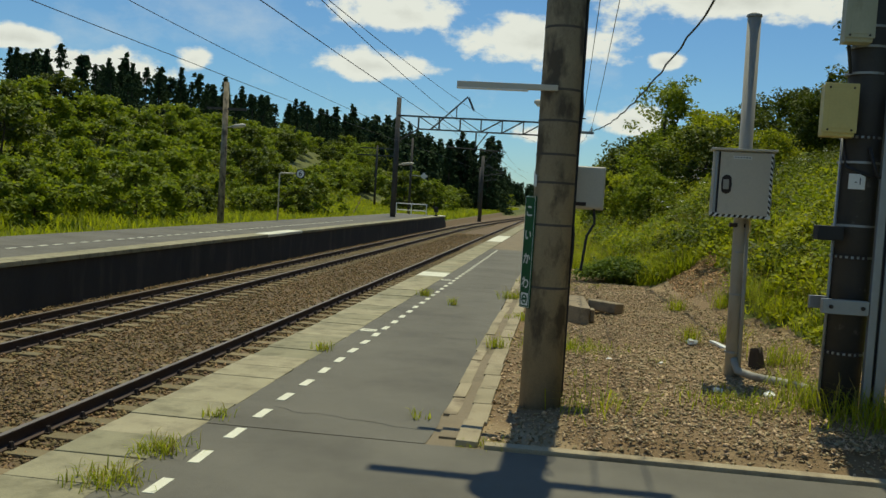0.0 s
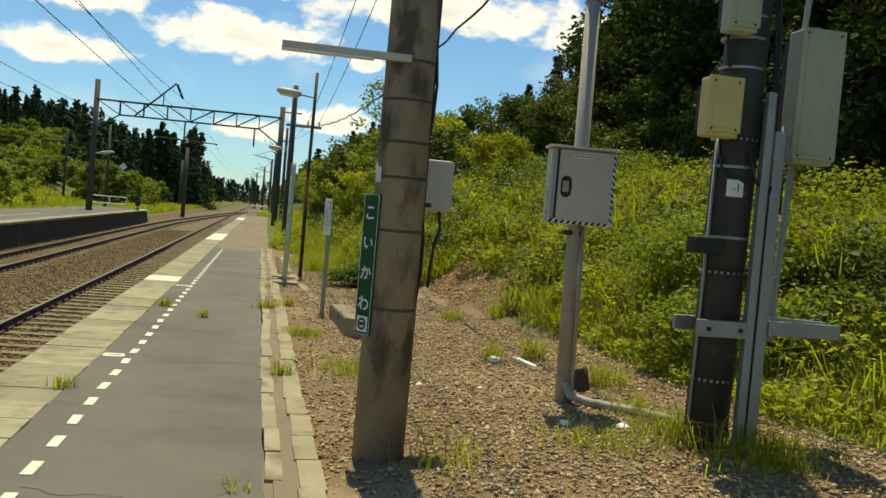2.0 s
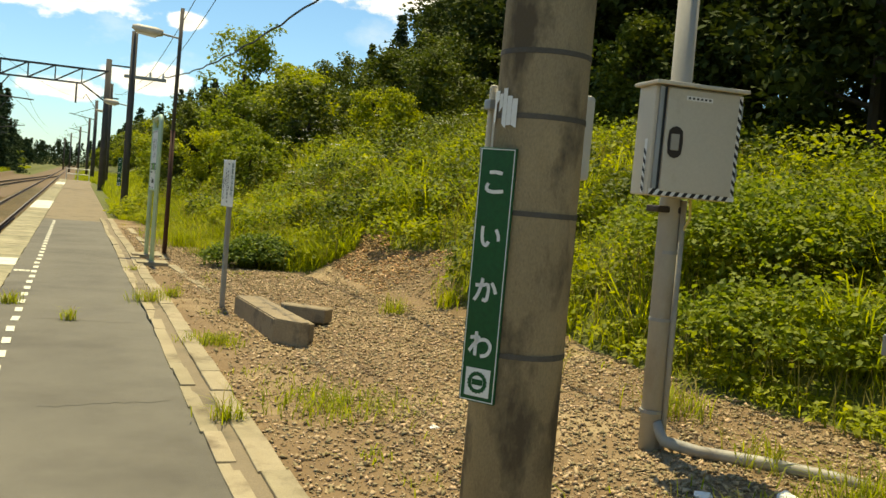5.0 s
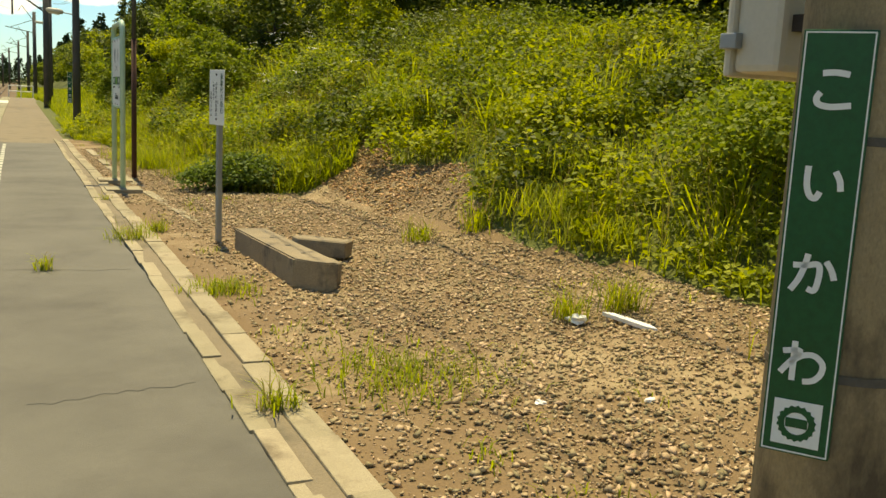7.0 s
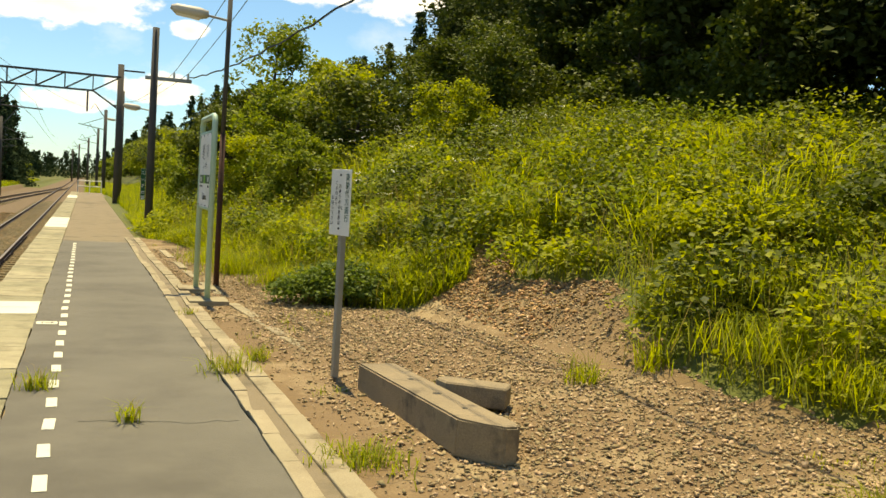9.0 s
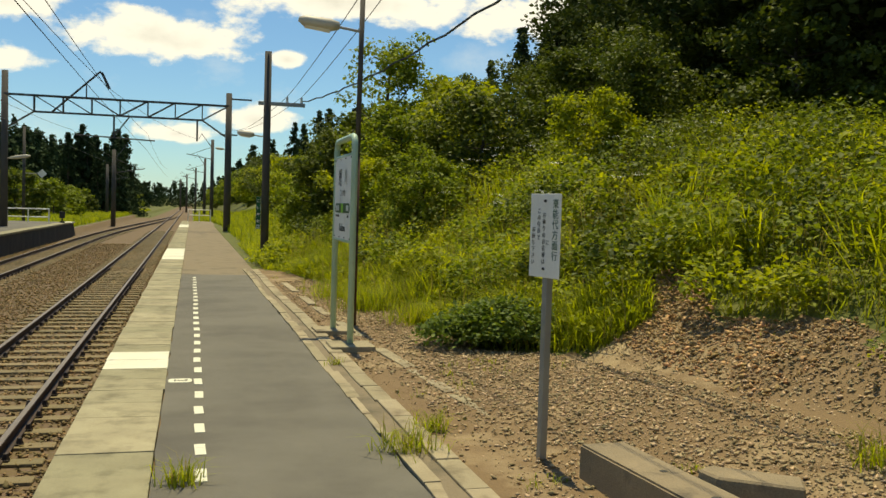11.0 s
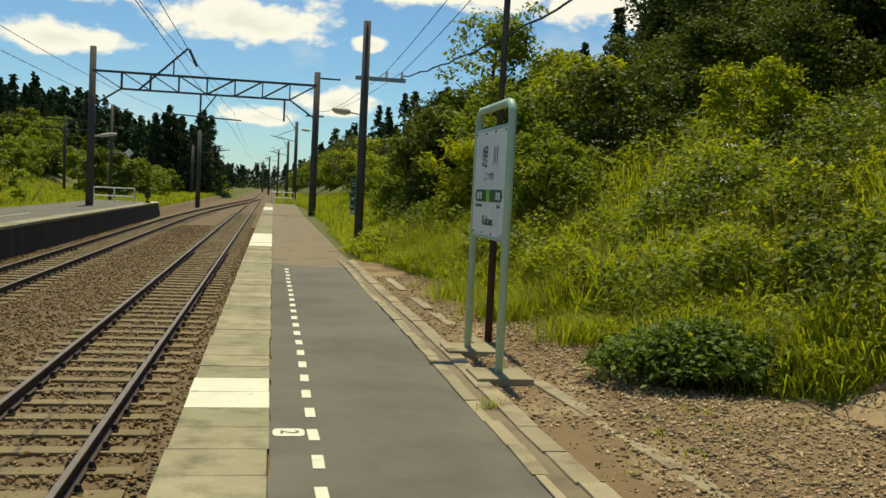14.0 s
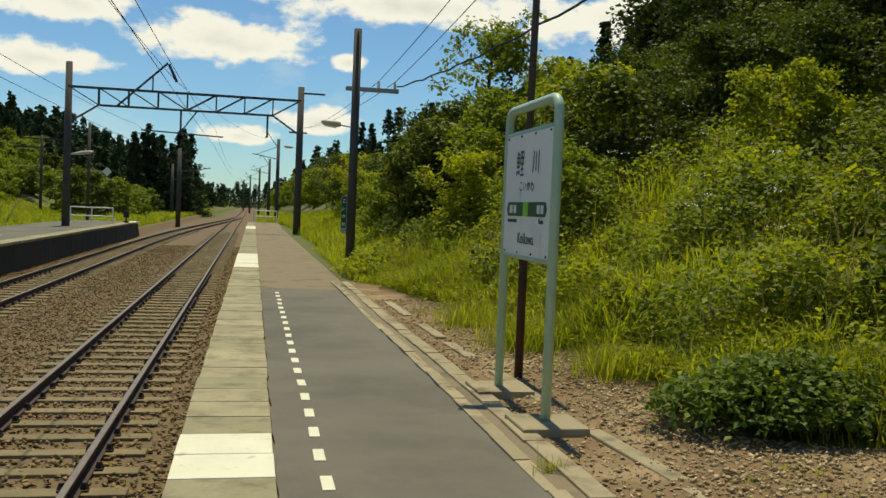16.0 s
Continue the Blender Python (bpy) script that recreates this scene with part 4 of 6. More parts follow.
def station_name_sign():
    x = 2.52
    y0, y1 = 15.10, 16.38
    t = thing("station_name_sign", (x, (y0 + y1) / 2, 0.06), "white enamel station name board in a pale green pipe frame", "station sign")
    a, b = y0 - (y0 + y1) / 2, y1 - (y0 + y1) / 2
    top, r = 2.29, 0.036
    arc = [(0, a + 0.12 - 0.12 * math.cos(u), top - 0.12 + 0.12 * math.sin(u)) for u in np.linspace(0, math.pi / 2, 6)]
    arc2 = [(0, -p[1], p[2]) for p in arc[::-1]]
    part("frame", tubem([(0, a, -0.05)] + arc + arc2 + [(0, b, -0.05)], r, 14), M["mint"], t, smooth=True)
    part("rail", tubem([(0, a, 2.09), (0, b, 2.09)], 0.025, 12), M["mint"], t, smooth=True)
    part("rail", tubem([(0, a, 1.12), (0, b, 1.12)], 0.025, 12), M["mint"], t, smooth=True)
    board = part("board", boxm((-0.022, a + 0.03, 1.13), (0.012, b - 0.03, 2.08), 0.004), M["plate"], t, "off-white weathered board")
    f = facing((-0.0245, 0, 1.605), (0, -1, 0))
    # big name characters drawn in strokes
    fish = [[(0.22, 0.95), (0.10, 0.74)], [(0.14, 0.86), (0.40, 0.86), (0.34, 0.74)], [(0.08, 0.72), (0.44, 0.72), (0.44, 0.36), (0.08, 0.36), (0.08, 0.72)], [(0.26, 0.72), (0.26, 0.36)], [(0.08, 0.54), (0.44, 0.54)],
            [(0.06, 0.24), (0.03, 0.06)], [(0.19, 0.24), (0.19, 0.1)], [(0.31, 0.24), (0.32, 0.1)], [(0.43, 0.24), (0.48, 0.07)],
            [(0.56, 0.92), (0.94, 0.92), (0.94, 0.48), (0.56, 0.48), (0.56, 0.92)], [(0.56, 0.70), (0.94, 0.70)], [(0.75, 0.92), (0.75, 0.06)], [(0.58, 0.28), (0.92, 0.28)], [(0.52, 0.06), (0.98, 0.06)]]
    river = [[(0.20, 0.90), (0.20, 0.45), (0.08, 0.08)], [(0.50, 0.85), (0.50, 0.15)], [(0.82, 0.92), (0.82, 0.06)]]

    def straight(bm, lines, size, thick, o):
        for ln in lines:
            for p, q in zip(ln, ln[1:]):
                strokes(bm, [[p, q]], size, thick, o, 0.0)
        return bm
    for ln, ox, s, th in ((fish, -0.20, 0.21, 0.015), (river, 0.22, 0.20, 0.02)):
        ob = part("character", straight(bmesh.new(), ln, s, th, (0, 0)), M["ink"], board, "black name character")
        ob.matrix_basis = f @ Matrix.Translation((ox, 0.245, 0))
    for k, c in enumerate(("ko", "i", "ka", "wa")):
        bm = bmesh.new()
        strokes(bm, KANA[c], 0.085, 0.010, (0, 0))
        ob = part("character", bm, M["ink"], board, "small black character")
        ob.matrix_basis = f @ Matrix.Translation((-0.15 + 0.098 * k, 0.065, 0))
    bm = bmesh.new()
    prism(bm, [(-0.53, 0), (-0.49, 0.055), (0.49, 0.055), (0.53, 0), (0.49, -0.055), (-0.49, -0.055)], 0, 0.002)
    band = part("line_band", bm, M["sign_green"], board, "green line band with pointed ends")
    band.matrix_basis = f @ Matrix.Translation((0, -0.115, -0.0005))
    part("square", boxm((-0.065, -0.055, 0.002), (0.065, 0.055, 0.0035)), M["lime"], band, "lime green square")
    for ox, wd in ((-0.40, 0.09), (-0.29, 0.07), (0.33, 0.07), (0.42, 0.07)):
        part("print_bar", boxm((ox - wd / 2, -0.032, 0.002), (ox + wd / 2, 0.032, 0.003)), M["sign_white"], band, "white unreadable print")
    lettering("Koikawa", 0.125, f @ Matrix.Translation((0.02, -0.345, 0)), M["ink"], board)
    lettering("Kado", 0.055, f @ Matrix.Translation((0.40, -0.205, 0)), M["ink"], board)
    part("print_bar", boxm((-0.003, 0.24, 1.385), (-0.0243, 0.50, 1.41)), M["ink"], board, "small unreadable print")
    # bare patches in the face
    for o, rad in (((0.33, -0.33), 0.10), ((-0.22, -0.01), 0.08)):
        rr = random.Random(o[0])
        bm = bmesh.new()
        prism(bm, [(rad * rr.uniform(0.7, 1.15) * math.cos(u), rad * 0.8 * rr.uniform(0.7, 1.1) * math.sin(u)) for u in np.linspace(0, 2 * math.pi, 13)[:-1]], 0, 0.001)
        ob = part("scuff", bm, M["sign_white"], board, "faded pale patch")
        ob.matrix_basis = f @ Matrix.Translation((*o, 0.0003))
    for u in np.linspace(a + 0.09, b - 0.09, 4):
        for z in (1.15, 2.06):
            part("bolt", tubem([(-0.03, u, z), (-0.022, u, z)], 0.009, 8), M["iron"], board)
    for u in (a, b):
        part("footing", boxm((-0.24, u - 0.27, -0.12), (0.24, u + 0.22, 0.0), 0.012), M["kerb"], t, "square concrete footing")
    return t


def notice_post():
    t = thing("notice_post", (2.95, 10.39, 0.02), "white notice plate with green lettering on a grey steel post", "notice sign")
    t.rotation_euler = (0, 0, radians(15))
    part("post", boxm((-0.026, -0.022, -0.1), (0.026, 0.022, 1.62), 0.008), M["galv"], t, "grey square steel post")
    plate = part("plate", boxm((-0.034, -0.155, 1.145), (-0.028, 0.155, 1.665), 0.003), M["plate"], t)
    cols = (("\u6771\u80fd\u4ee3\u65b9\u9762\u884c", -0.105, 0.062, 1.60, 0.064, "ink_green"), ("\u306b", -0.032, 0.036, 1.36, 0.044, "ink"),
            ("\u304a\u4e57\u308a\u306e\u304a\u5ba2\u69d8\u306f", 0.008, 0.036, 1.53, 0.041, "ink"), ("\u3053\u306e\u4ed8\u8fd1\u3067", 0.062, 0.036, 1.555, 0.041, "ink"),
            ("\u304a\u5f85\u3061\u4e0b\u3055\u3044", 0.116, 0.036, 1.44, 0.041, "ink"))
    for s, y, size, z0, step, ink in cols:
        for k, ch in enumerate(s):
            lettering(ch, size, facing((-0.0355, y, z0 - k * step), (0, -1, 0)), M[ink], plate, "character")
    for z in (1.62, 1.2):
        part("bolt", tubem([(-0.042, 0, z), (-0.03, 0, z)], 0.009, 8), M["iron"], plate)
    return t


def rusty_lamp_post():
    t = thing("lamp_post", (2.875, 17.0, 0.02), "slim pipe lamp post, rusted brown below and grey above", "street lamp", "platform lamps")
    part("post", tubem([(0, 0, -0.1), (0, 0, 2.2)], 0.04, 12), M["rust"], t, "rusted lower pipe", smooth=True)
    part("upper_post", tubem([(0, 0, 2.2), (0.02, 0, 4.35)], 0.034, 12), M["pole_far"], t, smooth=True)
    lamp_head(t, (0, 0, 3.82), 0.80)
    return t


def lamp_head(t, at, reach):
    x, y, z = at
    part("arm", tubem([(x, y, z), (x - reach * 0.4, y, z + 0.04)], 0.018, 8), M["galv"], t)
    h = part("lamp_head", tubem([(x - reach * 0.35, y, z + 0.05), (x - reach * 0.5, y, z + 0.05), (x - reach * 0.9, y, z + 0.08), (x - reach, y, z + 0.10)], [0.05, 0.085, 0.075, 0.03], 14), M["box_paint"], t, "pale oval lamp hood", smooth=True)
    part("glass", tubem([(x - reach * 0.5, y, z + 0.01), (x - reach * 0.9, y, z + 0.04)], [0.06, 0.05], 12), M["plate"], h, "milky lamp glass")


def platform_pole():
    t = concrete_pole("platform_pole", 2.80, 31.6, 0.0, 5.85, 0.115, 0.095, M["pole_far"], "grey concrete pole with a crossarm and platform lamp", "utility pole", "line poles")
    part("crossarm", boxm((-0.25, -0.06, 4.35), (1.05, 0.06, 4.45), 0.01), M["galv"], t)
    for x in (0.55, 0.95):
        part("insulator", tubem([(x, 0, 4.45), (x, 0, 4.62)], [0.04, 0.03], 8), M["plate"], t)
    lamp_head(t, (-0.1, -0.15, 3.45), 0.72)
    return t


def gantry():
    y = 57.6
    t = thing("catenary_gantry", (0, y, 0), "dark steel lattice gantry on two concrete poles over the tracks", "catenary gantry")
    for x, h in ((-8.67, 8.1), (2.67, 7.6)):
        part("mast", tubem([(x, 0, -0.6), (x, 0, h)], [0.20, 0.16], 16), M["pole_far"], t, "grey concrete mast", smooth=True)
    x0, x1, zt, zb = -8.67, 2.67, 6.9, 6.05
    n = 8
    xs = np.linspace(x0, x1, n + 1)
    for yy in (-0.18, 0.18):
        part("top_chord", boxm((x0, yy - 0.035, zt - 0.05), (x1, yy + 0.035, zt + 0.03)), M["steel_dark"], t)
        part("bottom_chord", boxm((xs[1], yy - 0.035, zb - 0.04), (xs[-2], yy + 0.035, zb + 0.03)), M["steel_dark"], t)
        for i in range(1, n):
            part("lattice_post", tubem([(xs[i], yy, zb), (xs[i], yy, zt)], 0.03, 6), M["steel_dark"], t)
        for i in range(n):
            p, q = (zt, zb) if i < n / 2 else (zb, zt)
            part("lattice_brace", tubem([(xs[i], yy, p if i else zt), (xs[i + 1], yy, q if i < n - 1 else zt)], 0.03, 6), M["steel_dark"], t)
    part("knee_brace", tubem([(x0, 0, 5.1), (xs[1], 0, zb)], 0.05, 6), M["steel_dark"], t)
    part("knee_brace", tubem([(x1, 0, 5.1), (xs[-2], 0, zb)], 0.05, 6), M["steel_dark"], t)
    part("feeder_arm", tubem([(-6.4, 0, zb), (-4.0, 0, 8.35), (-3.65, 0, 7.6)], 0.055, 6), M["steel_dark"], t, "raking feeder arm")
    part("feeder_post", tubem([(-4.7, 0, zt), (-4.7, 0, 7.7)], 0.035, 6), M["steel_dark"], t)
    part("insulator", tubem([(-3.95, 0, 8.3), (-3.55, 0, 7.45)], 0.07, 8), M["steel_dark"], t)
    for xd in (-3.3, 1.0):
        part("drop_post", tubem([(xd, 0, zb), (xd, 0, 4.9)], 0.05, 6), M["steel_dark"], t)
    part("drop_brace", tubem([(-2.5, 0, zb), (-3.25, 0, 5.0)], 0.035, 6), M["steel_dark"], t)
    part("cantilever", tubem([(-5.2, 0, 4.95), (-1.2, 0, 4.8)], 0.04, 6), M["steel_dark"], t)
    part("lamp_head", tubem([(-8.5, 0, 3.55), (-8.1, 0, 3.62), (-7.6, 0, 3.70), (-7.4, 0, 3.72)], [0.03, 0.1, 0.09, 0.03], 10), M["box_paint"], t, "pale lamp hood on the mast")
    part("side_arm", boxm((2.7, -0.05, 7.25), (3.9, 0.05, 7.33)), M["steel_dark"], t)
    return t


def line_mast(x, y, h, side, z0=-0.6):
    t = thing("catenary_mast", (x, y, z0), "grey concrete catenary mast with a steel bracket arm", "catenary mast", "masts along the line")
    part("mast", tubem([(0, 0, -0.4), (0, 0, h)], [0.22, 0.17], 10), M["pole_far"], t, smooth=True)
    part("bracket_arm", tubem([(0, 0, h - 2.2), (side * 2.8, 0, h - 1.7)], 0.045, 6), M["steel_dark"], t)
    part("stay", tubem([(0, 0, h - 0.8), (side * 2.4, 0, h - 1.78)], 0.03, 6), M["steel_dark"], t)
    part("feeder_arm", tubem([(0, 0, h - 1.0), (side * 1.2, 0, h + 0.6), (side * 1.5, 0, h)], 0.04, 6), M["steel_dark"], t)
    return t


def far_light_pole():
    t = thing("lamp_post", (-11.3, 32.6, -0.4), "grey concrete lamp pole behind the opposite platform", "street lamp", "platform lamps")
    part("post", tubem([(0, 0, -0.3), (0, 0, 6.2)], [0.15, 0.11], 12), M["pole"], t, smooth=True)
    part("crossarm", boxm((-0.8, -0.05, 5.05), (0.9, 0.05, 5.15)), M["pole_far"], t)
    part("arm", tubem([(0, 0, 4.3), (0.45, 0, 4.42)], 0.025, 8), M["galv"], t)
    part("lamp_head", tubem([(0.3, 0, 4.36), (0.45, 0, 4.4), (0.8, 0, 4.45), (0.9, 0, 4.46)], [0.04, 0.09, 0.08, 0.03], 12), M["box_paint"], t, smooth=True)
    return t


def stop_marker():
    t = thing("stop_marker", (-10.3, 37.2, -0.3), "pale curved pipe post with a round six-car stop plate", "railway sign")
    arc = [(0.1 - 0.1 * math.cos(u), 0, 2.45 + 0.1 * math.sin(u)) for u in np.linspace(0, math.pi / 2, 5)]
    part("post", tubem([(0, 0, -0.3)] + arc + [(0.75, 0, 2.55)], 0.035, 10), M["box_paint"], t, smooth=True)
    bm = bmesh.new()
    prism(bm, [(0.24 * math.cos(a), 0.24 * math.sin(a)) for a in np.linspace(0, 2 * math.pi, 9)[:-1]], 0, 0.02)
    pl = part("plate", bm, M["black"], t, "dark octagonal plate")
    pl.matrix_basis = facing((1.0, -0.02, 2.55), (1, 0, 0))
    bm = bmesh.new()
    prism(bm, [(0.18 * math.cos(a), 0.18 * math.sin(a)) for a in np.linspace(0, 2 * math.pi, 25)[:-1]], 0.0201, 0.023)
    part("disc", bm, M["sign_white"], pl)
    lettering("6", 0.36, pose(0, 0, 0.026), M["ink"], pl, "numeral")
    return t


def concrete_beam():
    t = thing("concrete_beam", (0, 0, 0), "old brown concrete beam with a notched end lying on the stones", "concrete beam")
    t.matrix_basis = pose(3.19, 8.98, 0.015, -1.2, 1.0, 1)
    bm = bmesh.new()
    prism(bm, [(-0.15, 1.0), (0.15, 1.02), (0.16, -0.80), (0.155, -1.02), (0.147, -1.105), (0.06, -1.10), (-0.02, -1.0), (-0.125, -0.85)], 0.0, 0.225)
    bmesh.ops.bevel(bm, geom=bm.edges[:], offset=0.012, segments=2, affect="EDGES")
    part("beam", bm, M["block"], t)
    bm = bmesh.new()
    prism(bm, [(0.165, -0.70), (0.23, -0.72), (0.225, -0.97), (0.165, -0.99)], 0.03, 0.205)
    bmesh.ops.bevel(bm, geom=bm.edges[:], offset=0.01, segments=1, affect="EDGES")
    part("heel", bm, M["block"], t, "broken heel at the end")
    # bolt holes are not cut: dark discs on top paint the shade inside
    for y, r in ((0.35, 0.022), (-0.15, 0.03), (-0.6, 0.018)):
        part("bolt_hole", tubem([(0.03, y, 0.224), (0.03, y, 0.2275)], r, 9), M["crack"], t, "dark disc painted as the shade in a bolt hole")
    return t


def concrete_stub():
    t = thing("concrete_offcut", (0, 0, 0), "short broken concrete offcut beside the beam", "concrete block")
    t.matrix_basis = pose(3.60, 9.12, 0.10, 2, 3, 62)
    bm = bmesh.new()
    prism(bm, [(-0.14, -0.24), (0.13, -0.26), (0.15, 0.2), (0.02, 0.27), (-0.13, 0.18)], 0.0, 0.15)
    bmesh.ops.bevel(bm, geom=bm.edges[:], offset=0.012, segments=1, affect="EDGES")
    part("block", bm, M["block"], t)
    return t


def tree_stump():
    t = thing("wood_stump", (4.93, 4.82, 0.10), "small dark splintered wooden stump", "stump")
    bm = bmesh.new()
    rr = random.Random(6)
    k = 9
    lo = [bm.verts.new((0.095 * math.cos(2 * math.pi * i / k), 0.075 * math.sin(2 * math.pi * i / k), -0.05)) for i in range(k)]
    hi = [bm.verts.new((0.06 * math.cos(2 * math.pi * i / k) - 0.03, 0.045 * math.sin(2 * math.pi * i / k), 0.21 + rr.uniform(-0.08, 0.07))) for i in range(k)]
    for i in range(k):
        bm.faces.new((lo[i], lo[(i + 1) % k], hi[(i + 1) % k], hi[i]))
    bm.faces.new(hi)
    part("wood", bm, M["wood"], t)
    return t


def white_slat():
    t = thing("white_slat", (0, 0, 0), "splintered white plastic slat lying on the stones", "debris")
    t.matrix_basis = pose(4.78, 6.16, 0.138, 3, 4, -70)
    bm = bmesh.new()
    prism(bm, [(-0.20, -0.02), (0.15, -0.03), (0.22, -0.005), (0.14, 0.03), (-0.15, 0.028)], 0, 0.025)
    part("slat", bm, M["sign_white"], t)


def slope_rubble(x, y, s, seed, material, name, label):
    rr = random.Random(seed)
    bm = bmesh.new()
    bmesh.ops.create_icosphere(bm, subdivisions=2, radius=s)
    for v in bm.verts:
        v.co *= 0.75 + 0.5 * noise.noise(v.co * (2.2 / s) + Vector((seed, 0, 0)))
        v.co.z *= 0.6
    ob = part(name, bm, material)
    ob.location = (x, y, float(height(x, y)) + s * 0.25)
    ob.rotation_euler = (rr.uniform(-0.3, 0.3), rr.uniform(-0.3, 0.3), rr.uniform(0, 6))
    return tagged(ob, label, "stone", "loose stones")


def wire(pts_from, pts_to, sag, r=0.012, n=16, label="thin black overhead wire along the track", name="overhead_wire", wob=0.0):
    a, b = Vector(pts_from), Vector(pts_to)
    pts = []
    for i in range(n + 1):
        u = i / n
        p = a.lerp(b, u)
        p.z -= 4 * sag * u * (1 - u)
        if wob:
            p.x += wob * math.sin(i * 2.2)
            p.z += wob * math.cos(i * 2.2)
        pts.append(p)
    ob = part(name, tubem(pts, r, 5), M["wire"])
    return tagged(ob, label, "cable", "overhead wires")


def platform_fence():
    t = thing("end_fence", (0.9, 84.6, -0.02), "low white pipe fence closing the platform end", "fence")
    for x in (-0.4, 0.5, 1.4):
        part("post", tubem([(x, 0, -0.2), (x, 0, 1.0)], 0.04, 8), M["plate"], t)
    for z in (0.5, 0.95):
        part("rail", tubem([(-0.4, 0, z), (1.4, 0, z)], 0.035, 8), M["plate"], t)


coping()
dashes()
boarding_mark("1", 6.13)
boarding_mark("2", 13.36)
kerb()
track(near_line, "rusty narrow-gauge track on concrete sleepers beside the platform", -60, 420, 88)
track(far_line, "second track on concrete sleepers beside the opposite platform", -60, 175, 88)
far_platform()
station_pole()
meter_box()
kana_sign("pole_sign", facing((2.672, 2.724, 1.246), (0.085, -0.114, 0), (0.0, 0.0, 1)), 0.139, 0.88, "green vertical name sign with white characters on the pole", "vertical name signs")
control_cabinet()
equipment_pole()
hung_box("yellow_box", (4.79, 2.62, 2.26), (5.02, 2.75, 2.65), M["yellow_box"], "yellowed plastic junction box on the dark pole")
hung_box("upper_box", (4.90, 2.64, 2.96), (5.10, 2.78, 3.5), M["cream_box"], "pale cream junction box high on the dark pole")
hung_box("tall_box", (5.53, 2.80, 2.16), (5.84, 2.98, 3.08), M["cream_box"], "tall weathered cream cabinet on the dark pole")
station_name_sign()
notice_post()
rusty_lamp_post()
platform_pole()
kana_sign("pole_sign", facing((2.60, 31.42, 1.32), (0.8, -0.55, 0)), 0.15, 0.9, "green vertical name sign with white characters on the pole", "vertical name signs")
gantry()
for x, y, h, side in ((2.9, 112, 9.2, -1), (2.6, 150, 8.8, -1), (1.4, 190, 8.8, -1), (-0.5, 235, 8.8, -1), (-2.5, 285, 8.8, -1), (-6.4, 98, 6.9, 1), (-10.5, 140, 7, 1)):
    line_mast(x, y, h, side)
t_far = concrete_pole("line_pole", 3.3, 72, -0.3, 7.4, 0.13, 0.10, M["pole_far"], "slim dark line pole with lamps and short arms", "utility pole", "line poles")
part("crossarm", boxm((-0.7, -0.05, 6.6), (0.5, 0.05, 6.7)), M["steel_dark"], t_far)
lamp_head(t_far, (-0.1, -0.1, 5.6), 0.9)
far_light_pole()
stop_marker()


def diamond_post():
    t = thing("signal_marker", (-10.7, 76, -0.25), "slim grey pole with a pale diamond plate in the grass", "railway sign")
    part("post", tubem([(0, 0, -0.3), (0, 0, 6.8)], [0.12, 0.09], 10), M["pole_far"], t, smooth=True)
    part("arm", tubem([(0, 0, 3.5), (1.0, 0, 3.5)], 0.03, 6), M["galv"], t)
    bm = bmesh.new()
    prism(bm, [(0.32, 0), (0, 0.32), (-0.32, 0), (0, -0.32)], 0, 0.03)
    pl = part("plate", bm, M["plate"], t, "pale diamond plate")
    pl.matrix_basis = facing((1.2, -0.03, 3.5), (1, 0, 0))


def far_fence():
    t = thing("end_fence", (-8.6, 67.2, -0.6), "low white pipe fence at the opposite platform end", "fence")
    for x in (-1.6, -0.4, 0.8):
        part("post", tubem([(x, 0, -0.2), (x, 0, 1.5)], 0.04, 8), M["plate"], t)
    for z in (0.95, 1.45):
        part("rail", tubem([(-1.6, 0, z), (0.8, 0, z)], 0.035, 8), M["plate"], t)
    p = thing("ground_signal", (-7.0, 67.0, -0.98), "small black ground signal at the platform end", "railway signal")
    part("post", tubem([(0, 0, -0.2), (0, 0, 1.3)], 0.05, 8), M["iron"], p)
    part("lamp_case", boxm((-0.16, -0.12, 1.3), (0.16, 0.12, 1.7), 0.03), M["black"], p)
    part("lamp_case", boxm((-0.14, -0.10, 0.8), (0.14, 0.10, 1.1), 0.03), M["black"], p)


diamond_post()
far_fence()


def guy_wire():
    t = thing("guy_wire", (-11.6, 57.2, -0.4), "thin guy wire of the gantry mast with a yellow sleeve", "cable")
    top, foot_at = Vector((2.85, 0.4, 6.0)), Vector((0, 0, -0.1))
    part("wire", tubem([foot_at, top], 0.012, 6), M["wire"], t)
    for k in range(5):
        a, b = foot_at.lerp(top, 0.05 + k * 0.05), foot_at.lerp(top, 0.085 + k * 0.05)
        part("sleeve", tubem([a, b], 0.05, 8), M["yellow_box"], t, "yellow marker sleeve")


guy_wire()
slope_pole = concrete_pole("line_pole", -18.6, 99, 0.0, 6.9, 0.14, 0.10, M["pole_far"], "slim dark telegraph pole with two long crossarms", "utility pole", "line poles")
for z, half in ((6.5, 1.9), (5.7, 2.3)):
    part("crossarm", boxm((-half, -0.06, z), (half, 0.06, z + 0.12)), M["steel_dark"], slope_pole)
concrete_beam()
concrete_stub()
tree_stump()
white_slat()
platform_fence()
